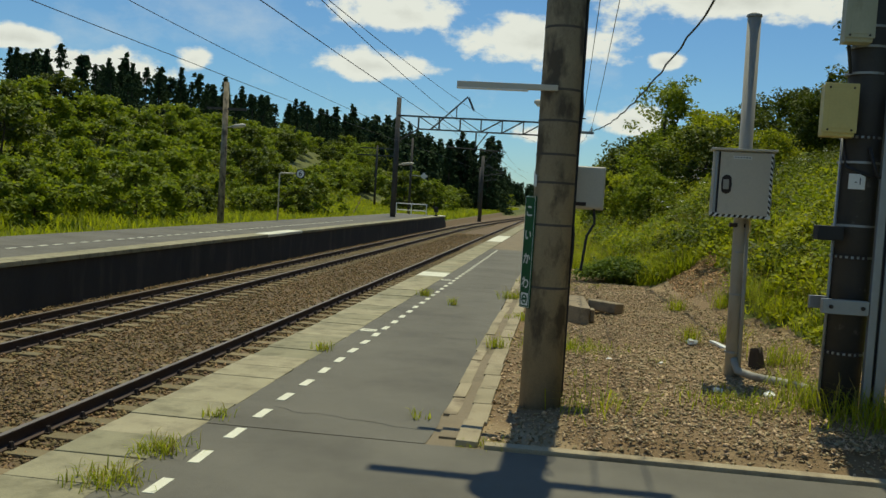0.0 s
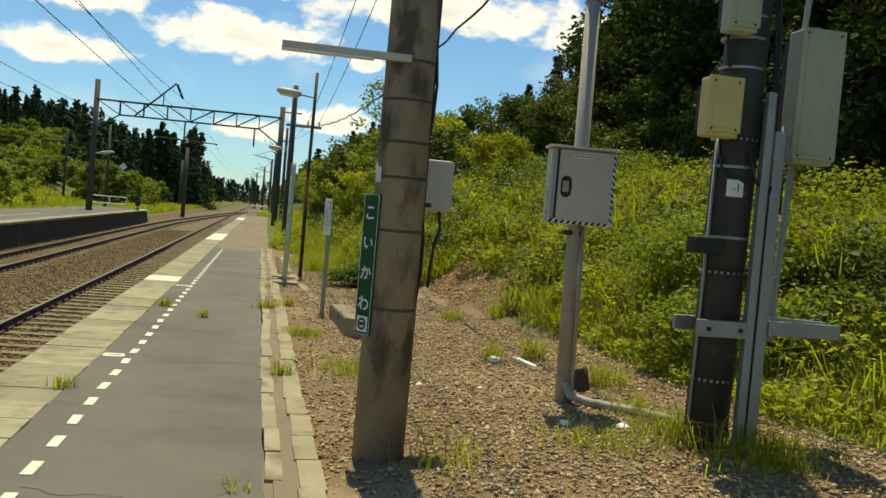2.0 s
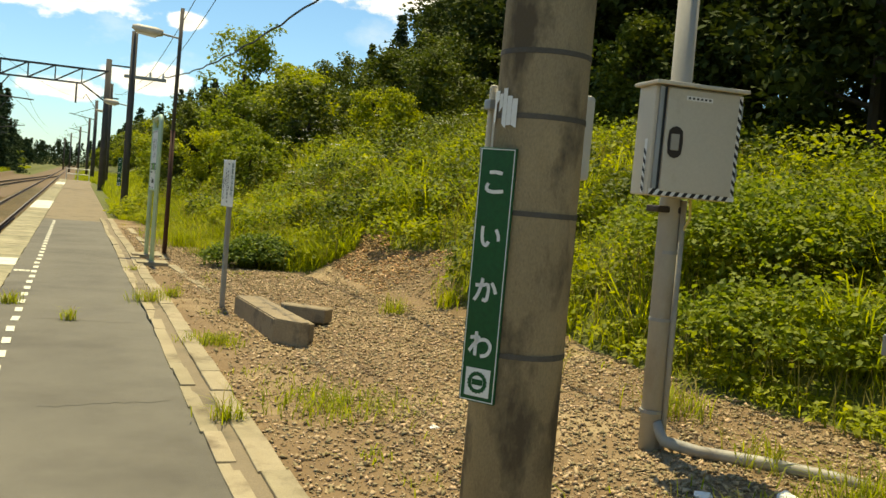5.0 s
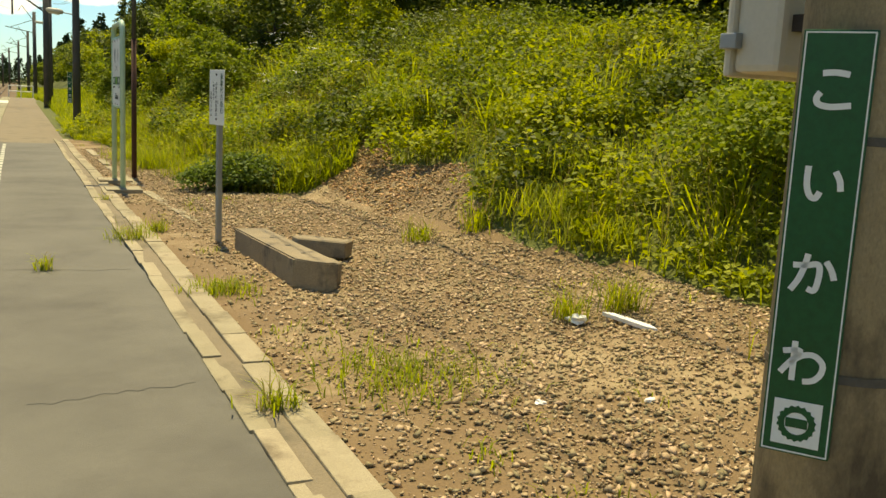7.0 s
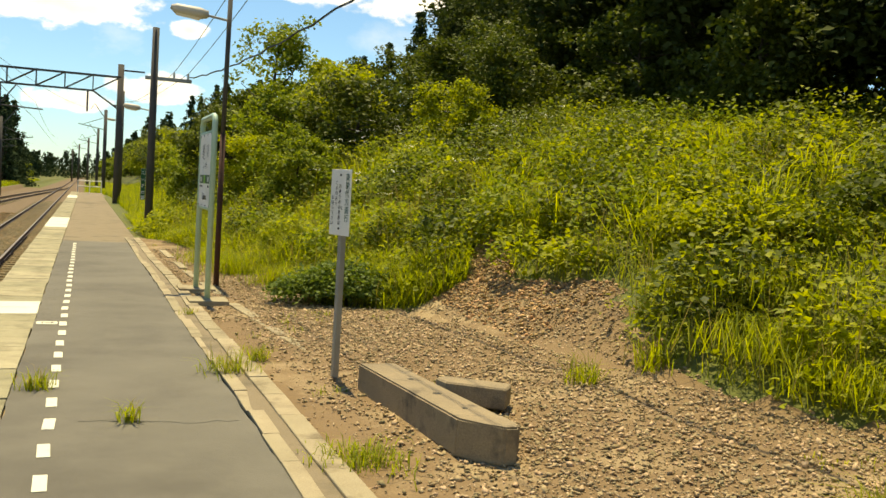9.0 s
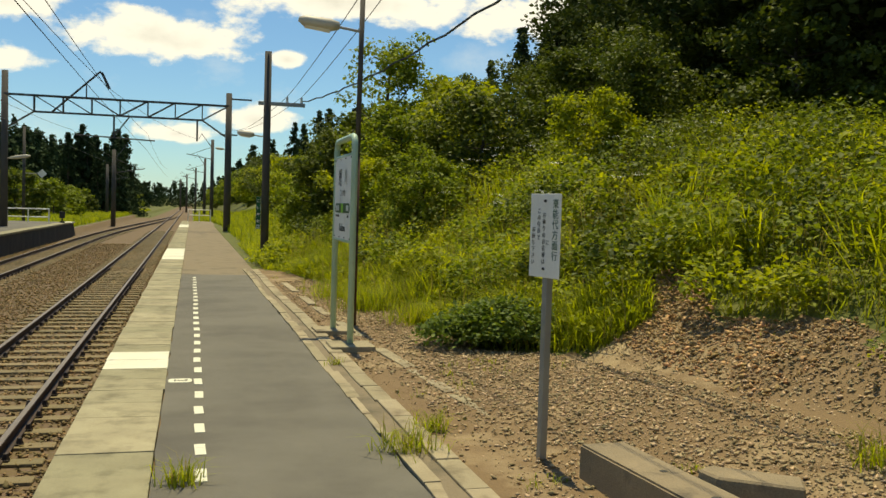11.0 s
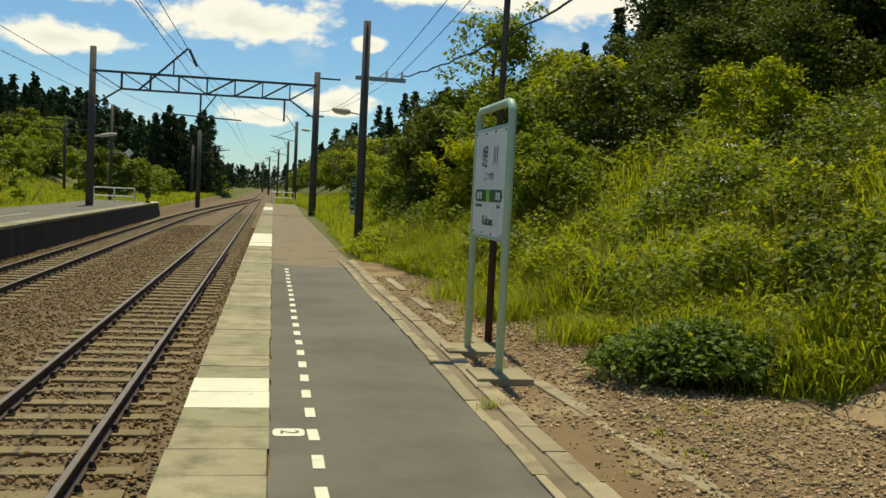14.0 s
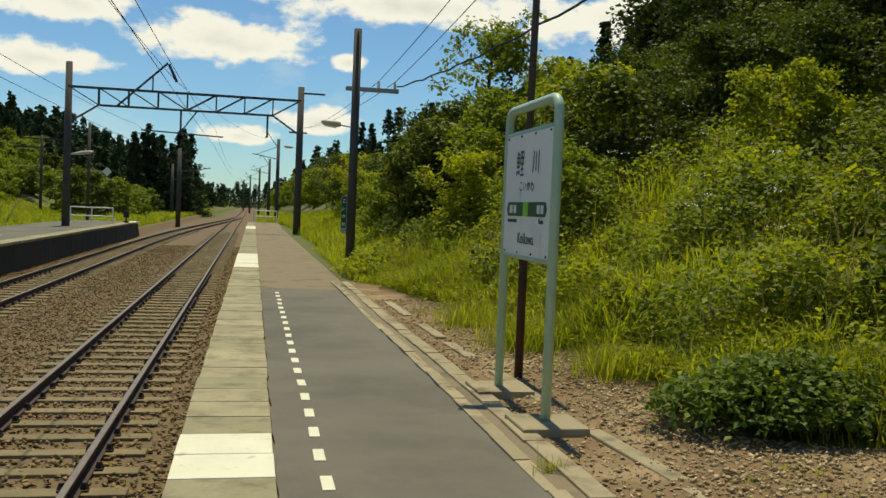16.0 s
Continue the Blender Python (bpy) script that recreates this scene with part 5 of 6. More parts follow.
for x, y, half, turn in ((3.03, 11.75, 0.65, 6), (2.93, 13.05, 0.55, 4), (2.86, 14.35, 0.62, 4), (2.76, 16.6, 0.7, 2), (2.68, 18.6, 0.5, 2), (2.66, 20.1, 0.6, 1), (2.62, 22.6, 0.9, 1)):
    strip = part("buried_kerb", boxm((-0.07, -half, -0.08), (0.07, half, 0.012), 0.012), M["kerb"])
    strip.matrix_basis = pose(x, y, 0.016, 0, 1.5, turn)
    tagged(strip, "worn concrete strip sunk into the gravel", "kerb", "sunken kerb strips")
for k, (x, y, s) in enumerate(((4.5, 6.35, 0.08), (4.35, 3.55, 0.06), (4.75, 3.4, 0.07), (3.5, 5.1, 0.035), (4.0, 4.9, 0.035), (6.4, 13.3, 0.10), (6.7, 13.0, 0.07))):
    slope_rubble(x, y, s, 11 + k, M["plate"] if k < 5 else M["kerb"], "loose_stone", "pale loose stone on the gravel")
# overhead wires along the tracks
for x, z in ((TRACK_NEAR, 4.3), (TRACK_NEAR, 5.2), (TRACK_FAR, 4.3), (TRACK_FAR, 5.2)):
    wire((x - 0.1, 57.6, z), (x, 3, z - 0.02), 0.12 if z < 5 else 0.5, 0.008)
    wire((x, 3, z), (x, -55, z), 0.12 if z < 5 else 0.5, 0.008)
    wire((x - 0.1, 57.6, z), (x - 0.4 if x > -4 else x + 1.0, 112, z), 0.1 if z < 5 else 0.5, 0.008)
wire((-3.6, 57.6, 7.5), (-3.8, -45, 7.5), 0.9, 0.012)
wire((-3.6, 57.6, 7.5), (1.5, 112, 8.6), 0.5, 0.012)
for dx in (0.55, 0.95):
    wire((2.8 + dx, 31.6, 4.62), (2.86 + dx * 0.8, 2.7, 6.2), 0.35, 0.008)
    wire((2.8 + dx, 31.6, 4.62), (3.3 + dx * 0.3, 72, 6.7), 0.3, 0.008)
wire((3.8, 31.6, 4.5), (5.22, 2.92, 5.4), 0.7, 0.018, 40, "thick twisted black cable", "twisted_cable", 0.02)


# ---- loose stone and plants ----
def scatter_stones(name, x, y, z, size, material, label):
    """Angular stones: stretched octahedra with jittered corners."""
    n = len(x)
    base = np.array([(1, 0, 0), (-1, 0, 0), (0, 1, 0), (0, -1, 0), (0, 0, 1), (0, 0, -1)], float)
    tri = np.array([(0, 2, 4), (2, 1, 4), (1, 3, 4), (3, 0, 4), (2, 0, 5), (1, 2, 5), (3, 1, 5), (0, 3, 5)])
    v = base[None] * size[:, None, None] * rng.uniform(0.55, 1.25, (n, 6, 1)) * np.array([1, 0.8, 0.42])
    v += rng.normal(0, 0.22, (n, 6, 3)) * size[:, None, None]
    a = rng.uniform(0, 6.28, n)
    b = rng.normal(0, 0.35, n)
    c, s = np.cos(a), np.sin(a)
    v = np.stack([v[..., 0] * c[:, None] - v[..., 1] * s[:, None], v[..., 0] * s[:, None] + v[..., 1] * c[:, None], v[..., 2] + v[..., 0] * np.sin(b)[:, None]], -1)
    v += np.stack([x, y, z + size * 0.2], -1)[:, None]
    f = tri[None] + 6 * np.arange(n)[:, None, None]
    return tagged(new(name, mesh_np(name, v.reshape(-1, 3), f.reshape(-1, 3), material)), label, "stones", kind="stuff")


def stone_fields():
    n = 200000
    y = 24 * rng.random(n) ** 1.25
    x = rng.uniform(2.42, 7.8, n)
    keep = inside(x, y, BARE) & (y > 1.55) & (rng.random(n) < (0.7 + 0.5 * lump(x, y, 1.7, 5)) * np.clip((x - 2.45) / 0.9, np.where((y > 7) & (y < 13.5), 0.08, 0.5), 1))
    x, y = x[keep], y[keep]
    size = 0.007 + 0.023 * rng.random(len(x)) ** 3.5
    scatter_stones("gravel", x, y, surface(x, y) + 0.003, size, M["stone"], "scattered grey-brown crushed stones on the earth")
    # ochre scree where the bank has slipped
    n = 9000
    y = rng.uniform(11.2, 14.8, n)
    x = rng.uniform(5.0, 6.4, n)
    keep = inside(x, y, BARE) & (rng.random(n) < 0.35 + 0.6 * np.clip((y - 12) / 1.5, 0, 1))
    x, y = x[keep], y[keep]
    scatter_stones("scree", x, y, surface(x, y) + 0.006, 0.012 + 0.03 * rng.random(len(x)) ** 3, M["scree"], "ochre rubble slipped from the bank")
    n = 75000
    y = -1 + 62 * rng.random(n) ** 1.7
    x = rng.uniform(-7.0, 0.05, n)
    dn = np.minimum(np.abs(x - TRACK_NEAR), np.abs(x - TRACK_FAR))
    z = np.where(dn < 1.15, RAIL_Z - 0.168, RAIL_Z - 0.175 + 0.03 * lump(x, y, 1.0, 3))
    size = 0.022 + 0.022 * rng.random(n)
    scatter_stones("ballast", x, y, z, size, M["ballast"], "rust-brown ballast stones round the sleepers")


def leaf_cloud(name, c, size, material, droop=0.3, up=0.5, seed=1):
    """Folded leaves at the points c."""
    r = np.random.default_rng(seed)
    n = len(c)
    d = r.normal(0, 1, (n, 3))
    d[:, 2] = d[:, 2] * 0.5 - droop
    d /= np.linalg.norm(d, axis=1, keepdims=True)
    nn = r.normal(0, 0.6, (n, 3)) + (0, 0, up * 2)
    w = np.cross(d, nn)
    w /= np.linalg.norm(w, axis=1, keepdims=True) + 1e-9
    nn = np.cross(w, d)
    L = (size * r.uniform(0.6, 1.3, n))[:, None]
    tip, mid = c + d * L, c + d * L * 0.45
    a, b = mid + w * L * 0.36 + nn * L * 0.10, mid - w * L * 0.36 + nn * L * 0.10
    v = np.stack([c, a, tip, b], 1).reshape(-1, 3)
    i = 4 * np.arange(n)[:, None]
    f = np.concatenate([i + (0, 1, 2), i + (0, 2, 3)], 1).reshape(-1, 3)
    return mesh_np(name, v, f, material)


def blades(name, p, h, w, lean, material, seed=1):
    """Tapered grass blades bent over at the tip, rooted at p."""
    r = np.random.default_rng(seed)
    n = len(p)
    a = r.uniform(0, 2 * math.pi, n)
    d = np.stack([np.cos(a), np.sin(a), 0 * a], 1)
    s = np.stack([-np.sin(a), np.cos(a), 0 * a], 1)
    h = (h * r.uniform(0.5, 1.2, n))[:, None]
    k = (lean * r.uniform(0.3, 1.4, n))[:, None]
    w = (w * r.uniform(0.7, 1.2, n))[:, None]
    z = np.array([0, 0, 1.0])
    m = p + z * h * 0.62 + d * h * k * 0.30
    t = p + z * h * (1.0 - 0.25 * k) + d * h * k
    v = np.stack([p - s * w / 2, p + s * w / 2, m + s * w * 0.42, m - s * w * 0.42, t], 1).reshape(-1, 3)
    i = 5 * np.arange(n)[:, None]
    f = np.concatenate([i + (0, 1, 2), i + (0, 2, 3), i + (3, 2, 4)], 1).reshape(-1, 3)
    return mesh_np(name, v, f, material)


def on_ground(x, y, z=0.0):
    return np.stack([x, y, surface(x, y) + z - 0.01], -1)


def stuff(name, me, label, cat="plants"):
    return tagged(new(name, me), label, cat, kind="stuff")


def clump_points(cx, cy, cz, rad, per, seed, flat=0.7):
    """Leaves on the upper skins of rounded clumps."""
    r = np.random.default_rng(seed)
    n = len(cx)
    d = r.normal(0, 1, (n, per, 3))
    d[..., 2] = np.abs(d[..., 2]) * 0.9 - 0.25
    d /= np.linalg.norm(d, axis=2, keepdims=True)
    q = r.uniform(0.6, 1.0, (n, per, 1)) ** 0.5 * rad[:, None, None]
    p = d * q * (1, 1, flat)
    return (p + np.stack([cx, cy, cz], -1)[:, None]).reshape(-1, 3)


def bank_plants():
    r = np.random.default_rng(21)
    # low grass over the whole near bank
    def spots(n, x0, x1, y0, y1, bias=1.0):
        x = x0 + (x1 - x0) * r.random(n) ** bias
        y = r.uniform(y0, y1, n)
        k = ~inside(x, y, BARE)
        return x[k], y[k]
    x, y = spots(150000, 2.5, 19, 1.6, 40, 1.25)
    g = lump(x, y, 2.6, 1)
    up = np.clip((x - foot(y) - 2.5) / 3.0, 0, 1)
    k = (x > foot(y) - 2.6) & (g > 0.12 + 0.25 * up)
    x, y, g = x[k], y[k], g[k]
    stuff("tall_grass", blades("tall_grass", on_ground(x, y), 0.14 + 0.38 * g * lump(x, y, 1.3, 4), 0.012, 1.25, M["grass"], 3), "yellow-green tall grass over the sunlit bank", "grass")
    # arching pampas in tussocks
    cx, cy = spots(260, 6.2, 15, 3.0, 24, 1.0)
    k = lump(cx, cy, 3.4, 8) > 0.42
    cx, cy = cx[k], cy[k]
    x, y = np.repeat(cx, 45) + r.normal(0, 0.12, len(cx) * 45), np.repeat(cy, 45) + r.normal(0, 0.12, len(cy) * 45)
    stuff("pampas_grass", blades("pampas_grass", on_ground(x, y), np.full(len(x), 0.8), 0.016, 1.4, M["grass"], 4), "long arching pampas grass in tussocks on the bank", "grass")
    x, y = spots(15000, 3, 16, 2, 32, 1.0)
    stuff("dry_grass", blades("dry_grass", on_ground(x, y), 0.35 + 0.5 * lump(x, y, 2.0, 3), 0.009, 0.5, M["grass_dry"], 5), "straw-coloured dry stems among the grass", "grass")
    # bright grass along the foot of the bank
    y = r.uniform(13.5, 28, 22000)
    x = foot(y) + r.normal(0.5, 0.55, 22000)
    k = ~inside(x, y, BARE) & (x > 3.0) & (lump(x, y, 0.9, 12) > 0.38)
    x, y = x[k], y[k]
    stuff("bank_foot_grass", blades("bank_foot_grass", on_ground(x, y), 0.25 + 0.35 * lump(x, y, 1.1, 13), 0.014, 1.2, M["grass"], 14), "bright lush grass along the foot of the bank", "grass")
    # leafy clumps
    x, y = spots(9000, 3.0, 24, 1.6, 46, 1.3)
    g = lump(x, y, 2.2, 6)
    k = (x > foot(y) - 1.6) & (g > 0.16)
    x, y, g = x[k], y[k], g[k]
    rad = 0.12 + 0.36 * g * r.uniform(0.5, 1.2, len(x))
    p = clump_points(x, y, height(x, y) + rad * 0.3, rad, 44, 31)
    stuff("low_shrubs", leaf_cloud("low_shrubs", p, 0.068, M["leaf"], 0.15, 1.0, 6), "light green leafy shrubs and vines on the bank", "shrubs")
    # mounds that stand out of the rest, bigger up the slope
    for seed, material, count, leaf, words in ((37, M["leaf_deep"], 330, 0.08, "rounded mid-green shrubs scattered over the bank"), (43, M["leaf_mid"], 340, 0.085, "dull green bramble mounds on the bank"), (47, M["leaf"], 160, 0.085, "yellow-green creeper mounds on the bank")):
        x, y = spots(count, 4.2, 17, 3.0, 40, 1.0)
        w = x - foot(y)
        k = w > 0.5
        x, y, w = x[k], y[k], w[k]
        rad = r.uniform(0.25, 0.6, len(x)) + 0.07 * np.clip(w, 0, 5) * r.random(len(x))
        p = clump_points(x, y, height(x, y) + rad * 0.4, rad, 330, seed, 0.9)
        p += r.normal(0, 0.05, p.shape)
        stuff("leafy_mounds", leaf_cloud("leafy_mounds", p, leaf, material, 0.2, 0.9, seed - 20), words, "shrubs")
    # pale flower heads on tall stems
    cx, cy = r.uniform(5.2, 9.0, 46), r.uniform(16.5, 26, 46)
    h = r.uniform(0.7, 1.25, 46)
    top = on_ground(cx, cy) + np.stack([0 * h, 0 * h, h], -1)
    p = (top[:, None] + r.normal(0, 1, (46, 26, 3)) * (0.06, 0.06, 0.012)).reshape(-1, 3)
    stuff("flower_heads", leaf_cloud("flower_heads", p, 0.022, M["sign_white"], 0.0, 1.0, 61), "flat white flower heads among the weeds", "flowers")
    stuff("flower_stems", blades("flower_stems", on_ground(cx, cy), h * 1.1, 0.012, 0.05, M["grass"], 62), "thin green stems under the flower heads", "flowers")
    # broken soil edge: sparse weeds on the stones
    x = r.uniform(2.5, 6.2, 420)
    y = r.uniform(1.7, 27, 420)
    c = lump(x, y, 1.1, 9) > 0.72
    x, y = x[c], y[c]
    x, y = np.repeat(x, 14) + r.normal(0, 0.07, len(x) * 14), np.repeat(y, 14) + r.normal(0, 0.07, len(y) * 14)
    stuff("sparse_weeds", blades("sparse_weeds", on_ground(x, y), np.full(len(x), 0.08), 0.007, 1.0, M["grass"], 8), "sparse green weeds between the stones", "weeds")


def tuft(x, y, z, n, spread, h, label, dry=0.2, seed=1):
    r = np.random.default_rng(seed)
    t = thing("weed_tuft", (x, y, z), label, "weeds", "weed tufts")
    p = np.stack([r.normal(0, spread, n), r.normal(0, spread, n), np.zeros(n)], -1)
    me = blades("foliage", p, np.full(n, h * 0.85), 0.008, 1.15, M["grass"], seed)
    ob = tagged(new("foliage", me), kind="stuff")
    ob.parent = t
    k = max(4, int(n * dry))
    me = blades("dry_foliage", p[:k] + 0.005, np.full(k, h * 1.1), 0.006, 0.9, M["grass_dry"], seed + 1)
    ob = tagged(new("dry_foliage", me), kind="stuff")
    ob.parent = t
    return t


def shrub(x, y, rx, ry, h, n, leaf, material, label, seed, name="shrub"):
    r = np.random.default_rng(seed)
    z = float(height(x, y))
    t = thing(name, (x, y, z), label, "shrub", "shrubs at the foot of the bank")
    m = max(6, n // 60)
    a, q = r.uniform(0, 6.283, m), np.sqrt(r.random(m))
    cx, cy = rx * q * np.cos(a), ry * q * np.sin(a)
    cz = h * (1 - 0.75 * q ** 2) * r.uniform(0.35, 0.85, m)
    p = clump_points(cx, cy, cz, np.full(m, 0.28 * min(rx, ry) + 0.1) * r.uniform(0.7, 1.2, m), 60, seed + 1)
    p[:, 2] = np.maximum(p[:, 2], 0.01)
    ob = new("leaves", leaf_cloud("leaves", p, leaf, material, 0.35, 0.6, seed))
    ob.parent = t
    bm = bmesh.new()
    for k in range(7):
        b = r.uniform(0, 6.283)
        tube(bm, [(0.05 * math.cos(b), 0.05 * math.sin(b), -0.05), (rx * 0.3 * math.cos(b), ry * 0.3 * math.sin(b), h * 0.4), (rx * 0.55 * math.cos(b), ry * 0.55 * math.sin(b), h * 0.7)], [0.014, 0.01, 0.005], 5)
    part("stem", bm, M["bark"], t)
    return t


def broadleaf(name, h, crown, n, leaf, material, seed, low=0.3):
    """A tree with trunk, limbs and an uneven crown of leaf clumps."""
    r = np.random.default_rng(seed)
    t = thing(name, (0, 0, 0), "broad-leaved tree with a loose uneven green crown", "tree", "broad-leaved trees")
    bm = bmesh.new()
    tube(bm, [(0, 0, -0.4), (0.1, 0.05, h * 0.35), (-0.05, 0.1, h * 0.65), (0.05, 0, h * 0.92)], [h * 0.022, h * 0.017, h * 0.011, h * 0.004], 8)
    tips = []
    for k in range(11):
        a = k * 2.4 + r.uniform(-0.4, 0.4)
        z0 = h * r.uniform(low, 0.75)
        q = crown * r.uniform(0.55, 1.0) * (1.15 - 0.75 * abs(z0 / h - 0.45))
        e = (q * math.cos(a), q * math.sin(a), z0 + h * r.uniform(0.08, 0.22))
        tube(bm, [(0, 0, z0), (e[0] * 0.5, e[1] * 0.5, z0 + (e[2] - z0) * 0.35), e], [h * 0.008, h * 0.005, h * 0.002], 5)
        tips.append(e)
    part("trunk", bm, M["bark"], t)
    m = max(12, n // 70)
    tp = np.array(tips)[r.integers(0, len(tips), m)]
    u = r.random((m, 1)) ** 0.6
    c = tp * (0.35 + 0.65 * u) * (1, 1, 1) + r.normal(0, crown * 0.17, (m, 3))
    c[:, 2] = np.clip(c[:, 2] + r.uniform(-0.1, 0.25, m) * h * 0.5, h * low * 0.7, h)
    top = r.random(m) < 0.2
    c[top] = np.stack([r.normal(0, crown * 0.25, top.sum()), r.normal(0, crown * 0.25, top.sum()), r.uniform(0.75, 1.0, top.sum()) * h], -1)
    d = r.normal(0, 1, (m, 70, 3))
    d /= np.linalg.norm(d, axis=2, keepdims=True)
    p = (c[:, None] + d * (r.random((m, 70, 1)) ** 0.4) * (crown * 0.22) * (1, 1, 0.7)).reshape(-1, 3)
    ob = new("crown", leaf_cloud("crown", p, leaf, material, 0.3, 0.5, seed))
    ob.parent = t
    return t


def cedar(name, h, seed, n=2400):
    """A conifer: a straight trunk and drooping sprays that narrow to a ragged tip."""
    r = np.random.default_rng(seed)
    t = thing(name, (0, 0, 0), "tall dark green cedar with a pointed crown", "tree", "cedars on the ridge")
    part("trunk", tubem([(0, 0, -0.5), (0, 0, h * 0.5), (0, 0, h * 0.97)], [h * 0.018, h * 0.012, 0.02], 6), M["bark"], t)
    k = n // 24
    z = h * (0.04 + 0.96 * r.random(k) ** 1.15)
    q = 0.36 * h * (1 - z / h) ** 0.95 * r.uniform(0.65, 1.15, k) + 0.06
    a = r.uniform(0, 6.283, k)
    u = r.random((k, 24)) ** 0.6
    x = (q[:, None] * u) * np.cos(a)[:, None] + r.normal(0, 0.035 * h * 0.3, (k, 24))
    y = (q[:, None] * u) * np.sin(a)[:, None] + r.normal(0, 0.035 * h * 0.3, (k, 24))
    zz = z[:, None] - 0.28 * q[:, None] * u + r.normal(0, 0.012 * h, (k, 24))
    p = np.stack([x, y, zz], -1).reshape(-1, 3)
    ob = new("crown", leaf_cloud("crown", p, 0.036 * h, M["cedar"], 0.7, 0.2, seed))
    ob.parent = t
    return t


def place_copies(protos, spots, rr):
    for k, (x, y, s) in enumerate(spots):
        src = protos[k % len(protos)]
        src_m = pose(x, y, float(height(x, y)) - 0.2, 0, 0, rr.uniform(0, 360)) @ Matrix.Diagonal((s, s, s * rr.uniform(0.9, 1.12), 1))
        if not src.get("used"):
            src["used"] = 1
            src.matrix_basis = src_m
        else:
            c = copy_thing(src, pose(0, 0, 0))
            c.matrix_basis = src_m
    for s in protos:
        if "used" in s:
            del s["used"]


stone_fields()
bank_plants()
for k, (x, y, n, sp, h) in enumerate(((0.60, 4.56, 50, 0.05, 0.12), (0.62, 1.6, 40, 0.06, 0.09), (0.62, 0.68, 150, 0.09, 0.11), (0.62, 0.05, 160, 0.10, 0.11), (0.77, 10.3, 80, 0.06, 0.17), (1.36, 9.3, 45, 0.04, 0.18),
                                      (2.18, 10.75, 120, 0.11, 0.22), (2.30, 5.5, 70, 0.05, 0.20), (2.5, 1.5, 70, 0.08, 0.13), (2.47, 11.3, 80, 0.06, 0.2), (2.2, 14.0, 30, 0.04, 0.13), (1.97, 2.1, 20, 0.05, 0.1),
                                      (4.5, 6.45, 90, 0.06, 0.28), (4.95, 6.5, 120, 0.08, 0.34), (5.2, 5.0, 120, 0.12, 0.3), (5.0, 3.9, 60, 0.08, 0.25), (4.7, 9.5, 90, 0.07, 0.3), (5.4, 9.6, 120, 0.1, 0.4))):
    tuft(x, y, float(height(x, y)) if x > 2.45 else 0.0, n, sp, h, "tuft of green grass growing from a joint" if x < 2.45 else "tuft of grass on the stones", 0.25, 40 + k)
for k, (x, y, n, sp) in enumerate(((3.08, 5.75, 520, 0.26), (2.55, 8.25, 260, 0.14), (4.5, 3.0, 300, 0.26), (5.3, 2.4, 300, 0.22), (5.05, 3.05, 260, 0.16), (3.3, 2.6, 60, 0.2))):
    tuft(x, y, float(height(x, y)), n, sp, 0.13 if k < 3 else 0.34, "low patch of weeds spread over the stones" if k < 3 else "thick grass round the pole foot", 0.1, 80 + k)
shrub(4.15, 14.75, 0.75, 0.55, 0.5, 9500, 0.06, M["leaf_nettle"], "dense dark green nettle-like shrub at the gravel edge", 101)
shrub(7.7, 7.2, 1.35, 1.2, 0.85, 16000, 0.06, M["leaf_deep"], "large dense green shrub behind the cabinet", 102)
shrub(6.7, 5.6, 0.8, 0.9, 0.65, 6500, 0.06, M["leaf_deep"], "dense green shrub at the foot of the bank", 103)
shrub(7.4, 10.8, 0.9, 1.0, 0.4, 6000, 0.058, M["leaf"], "light green shrub at the foot of the bank", 104)
for k, (x, y, n, sp, h) in enumerate(((6.0, 8.9, 620, 0.30, 0.5), (6.5, 9.5, 500, 0.3, 0.5), (5.95, 8.1, 300, 0.2, 0.42), (6.2, 10.4, 240, 0.2, 0.4), (3.45, 18.6, 700, 0.25, 0.5), (3.3, 20.5, 600, 0.25, 0.45), (3.75, 16.8, 500, 0.2, 0.4), (4.9, 14.9, 500, 0.25, 0.42))):
    tuft(x, y, float(height(x, y)), n, sp, h, "thick clump of bright long grass at the gravel edge", 0.03, 140 + k)
shrub(3.2, 29.2, 0.7, 1.6, 0.7, 4000, 0.09, M["leaf"], "light green shrub beside the platform", 105)
# trees on the near bank
rr = random.Random(12)
near_tree = broadleaf("tree", 4.9, 1.75, 12000, 0.13, M["leaf_deep"], 201, 0.15)
near_tree.matrix_basis = pose(6.75, 33.8, float(height(6.75, 33.8)) - 0.1)
protos = [broadleaf("tree", 3.0, 1.7, 7000, 0.14, (M["leaf_deep"], M["leaf_mid"], M["leaf"])[k], 210 + k, 0.02) for k in range(3)]
place_copies(protos, [(5.4, 23.5, 0.6), (7.2, 25.5, 0.85), (5.0, 28.5, 0.7), (6.4, 30, 0.85), (5.3, 33, 0.9), (8.2, 31, 1.0), (7.4, 34.6, 1.0), (6.0, 34.4, 0.9), (7.6, 28.4, 0.85), (4.8, 37, 0.75), (6.6, 38, 0.9), (5.0, 42, 0.85), (7.4, 45, 0.95), (5.6, 48, 0.9), (5.8, 55, 1.0), (8.0, 52, 1.0), (6.2, 62, 1.1), (6.8, 70, 1.1), (7.0, 78, 1.2), (8.0, 92, 1.3),
                      (7.5, 108, 1.4), (8.0, 126, 1.5), (9.5, 35, 0.85), (8.4, 21.5, 0.55)], rr)
mid = [broadleaf("tree", 3.4, 1.9, 9000, 0.14, M["leaf_mid"], 240 + k, 0.02) for k in range(2)]
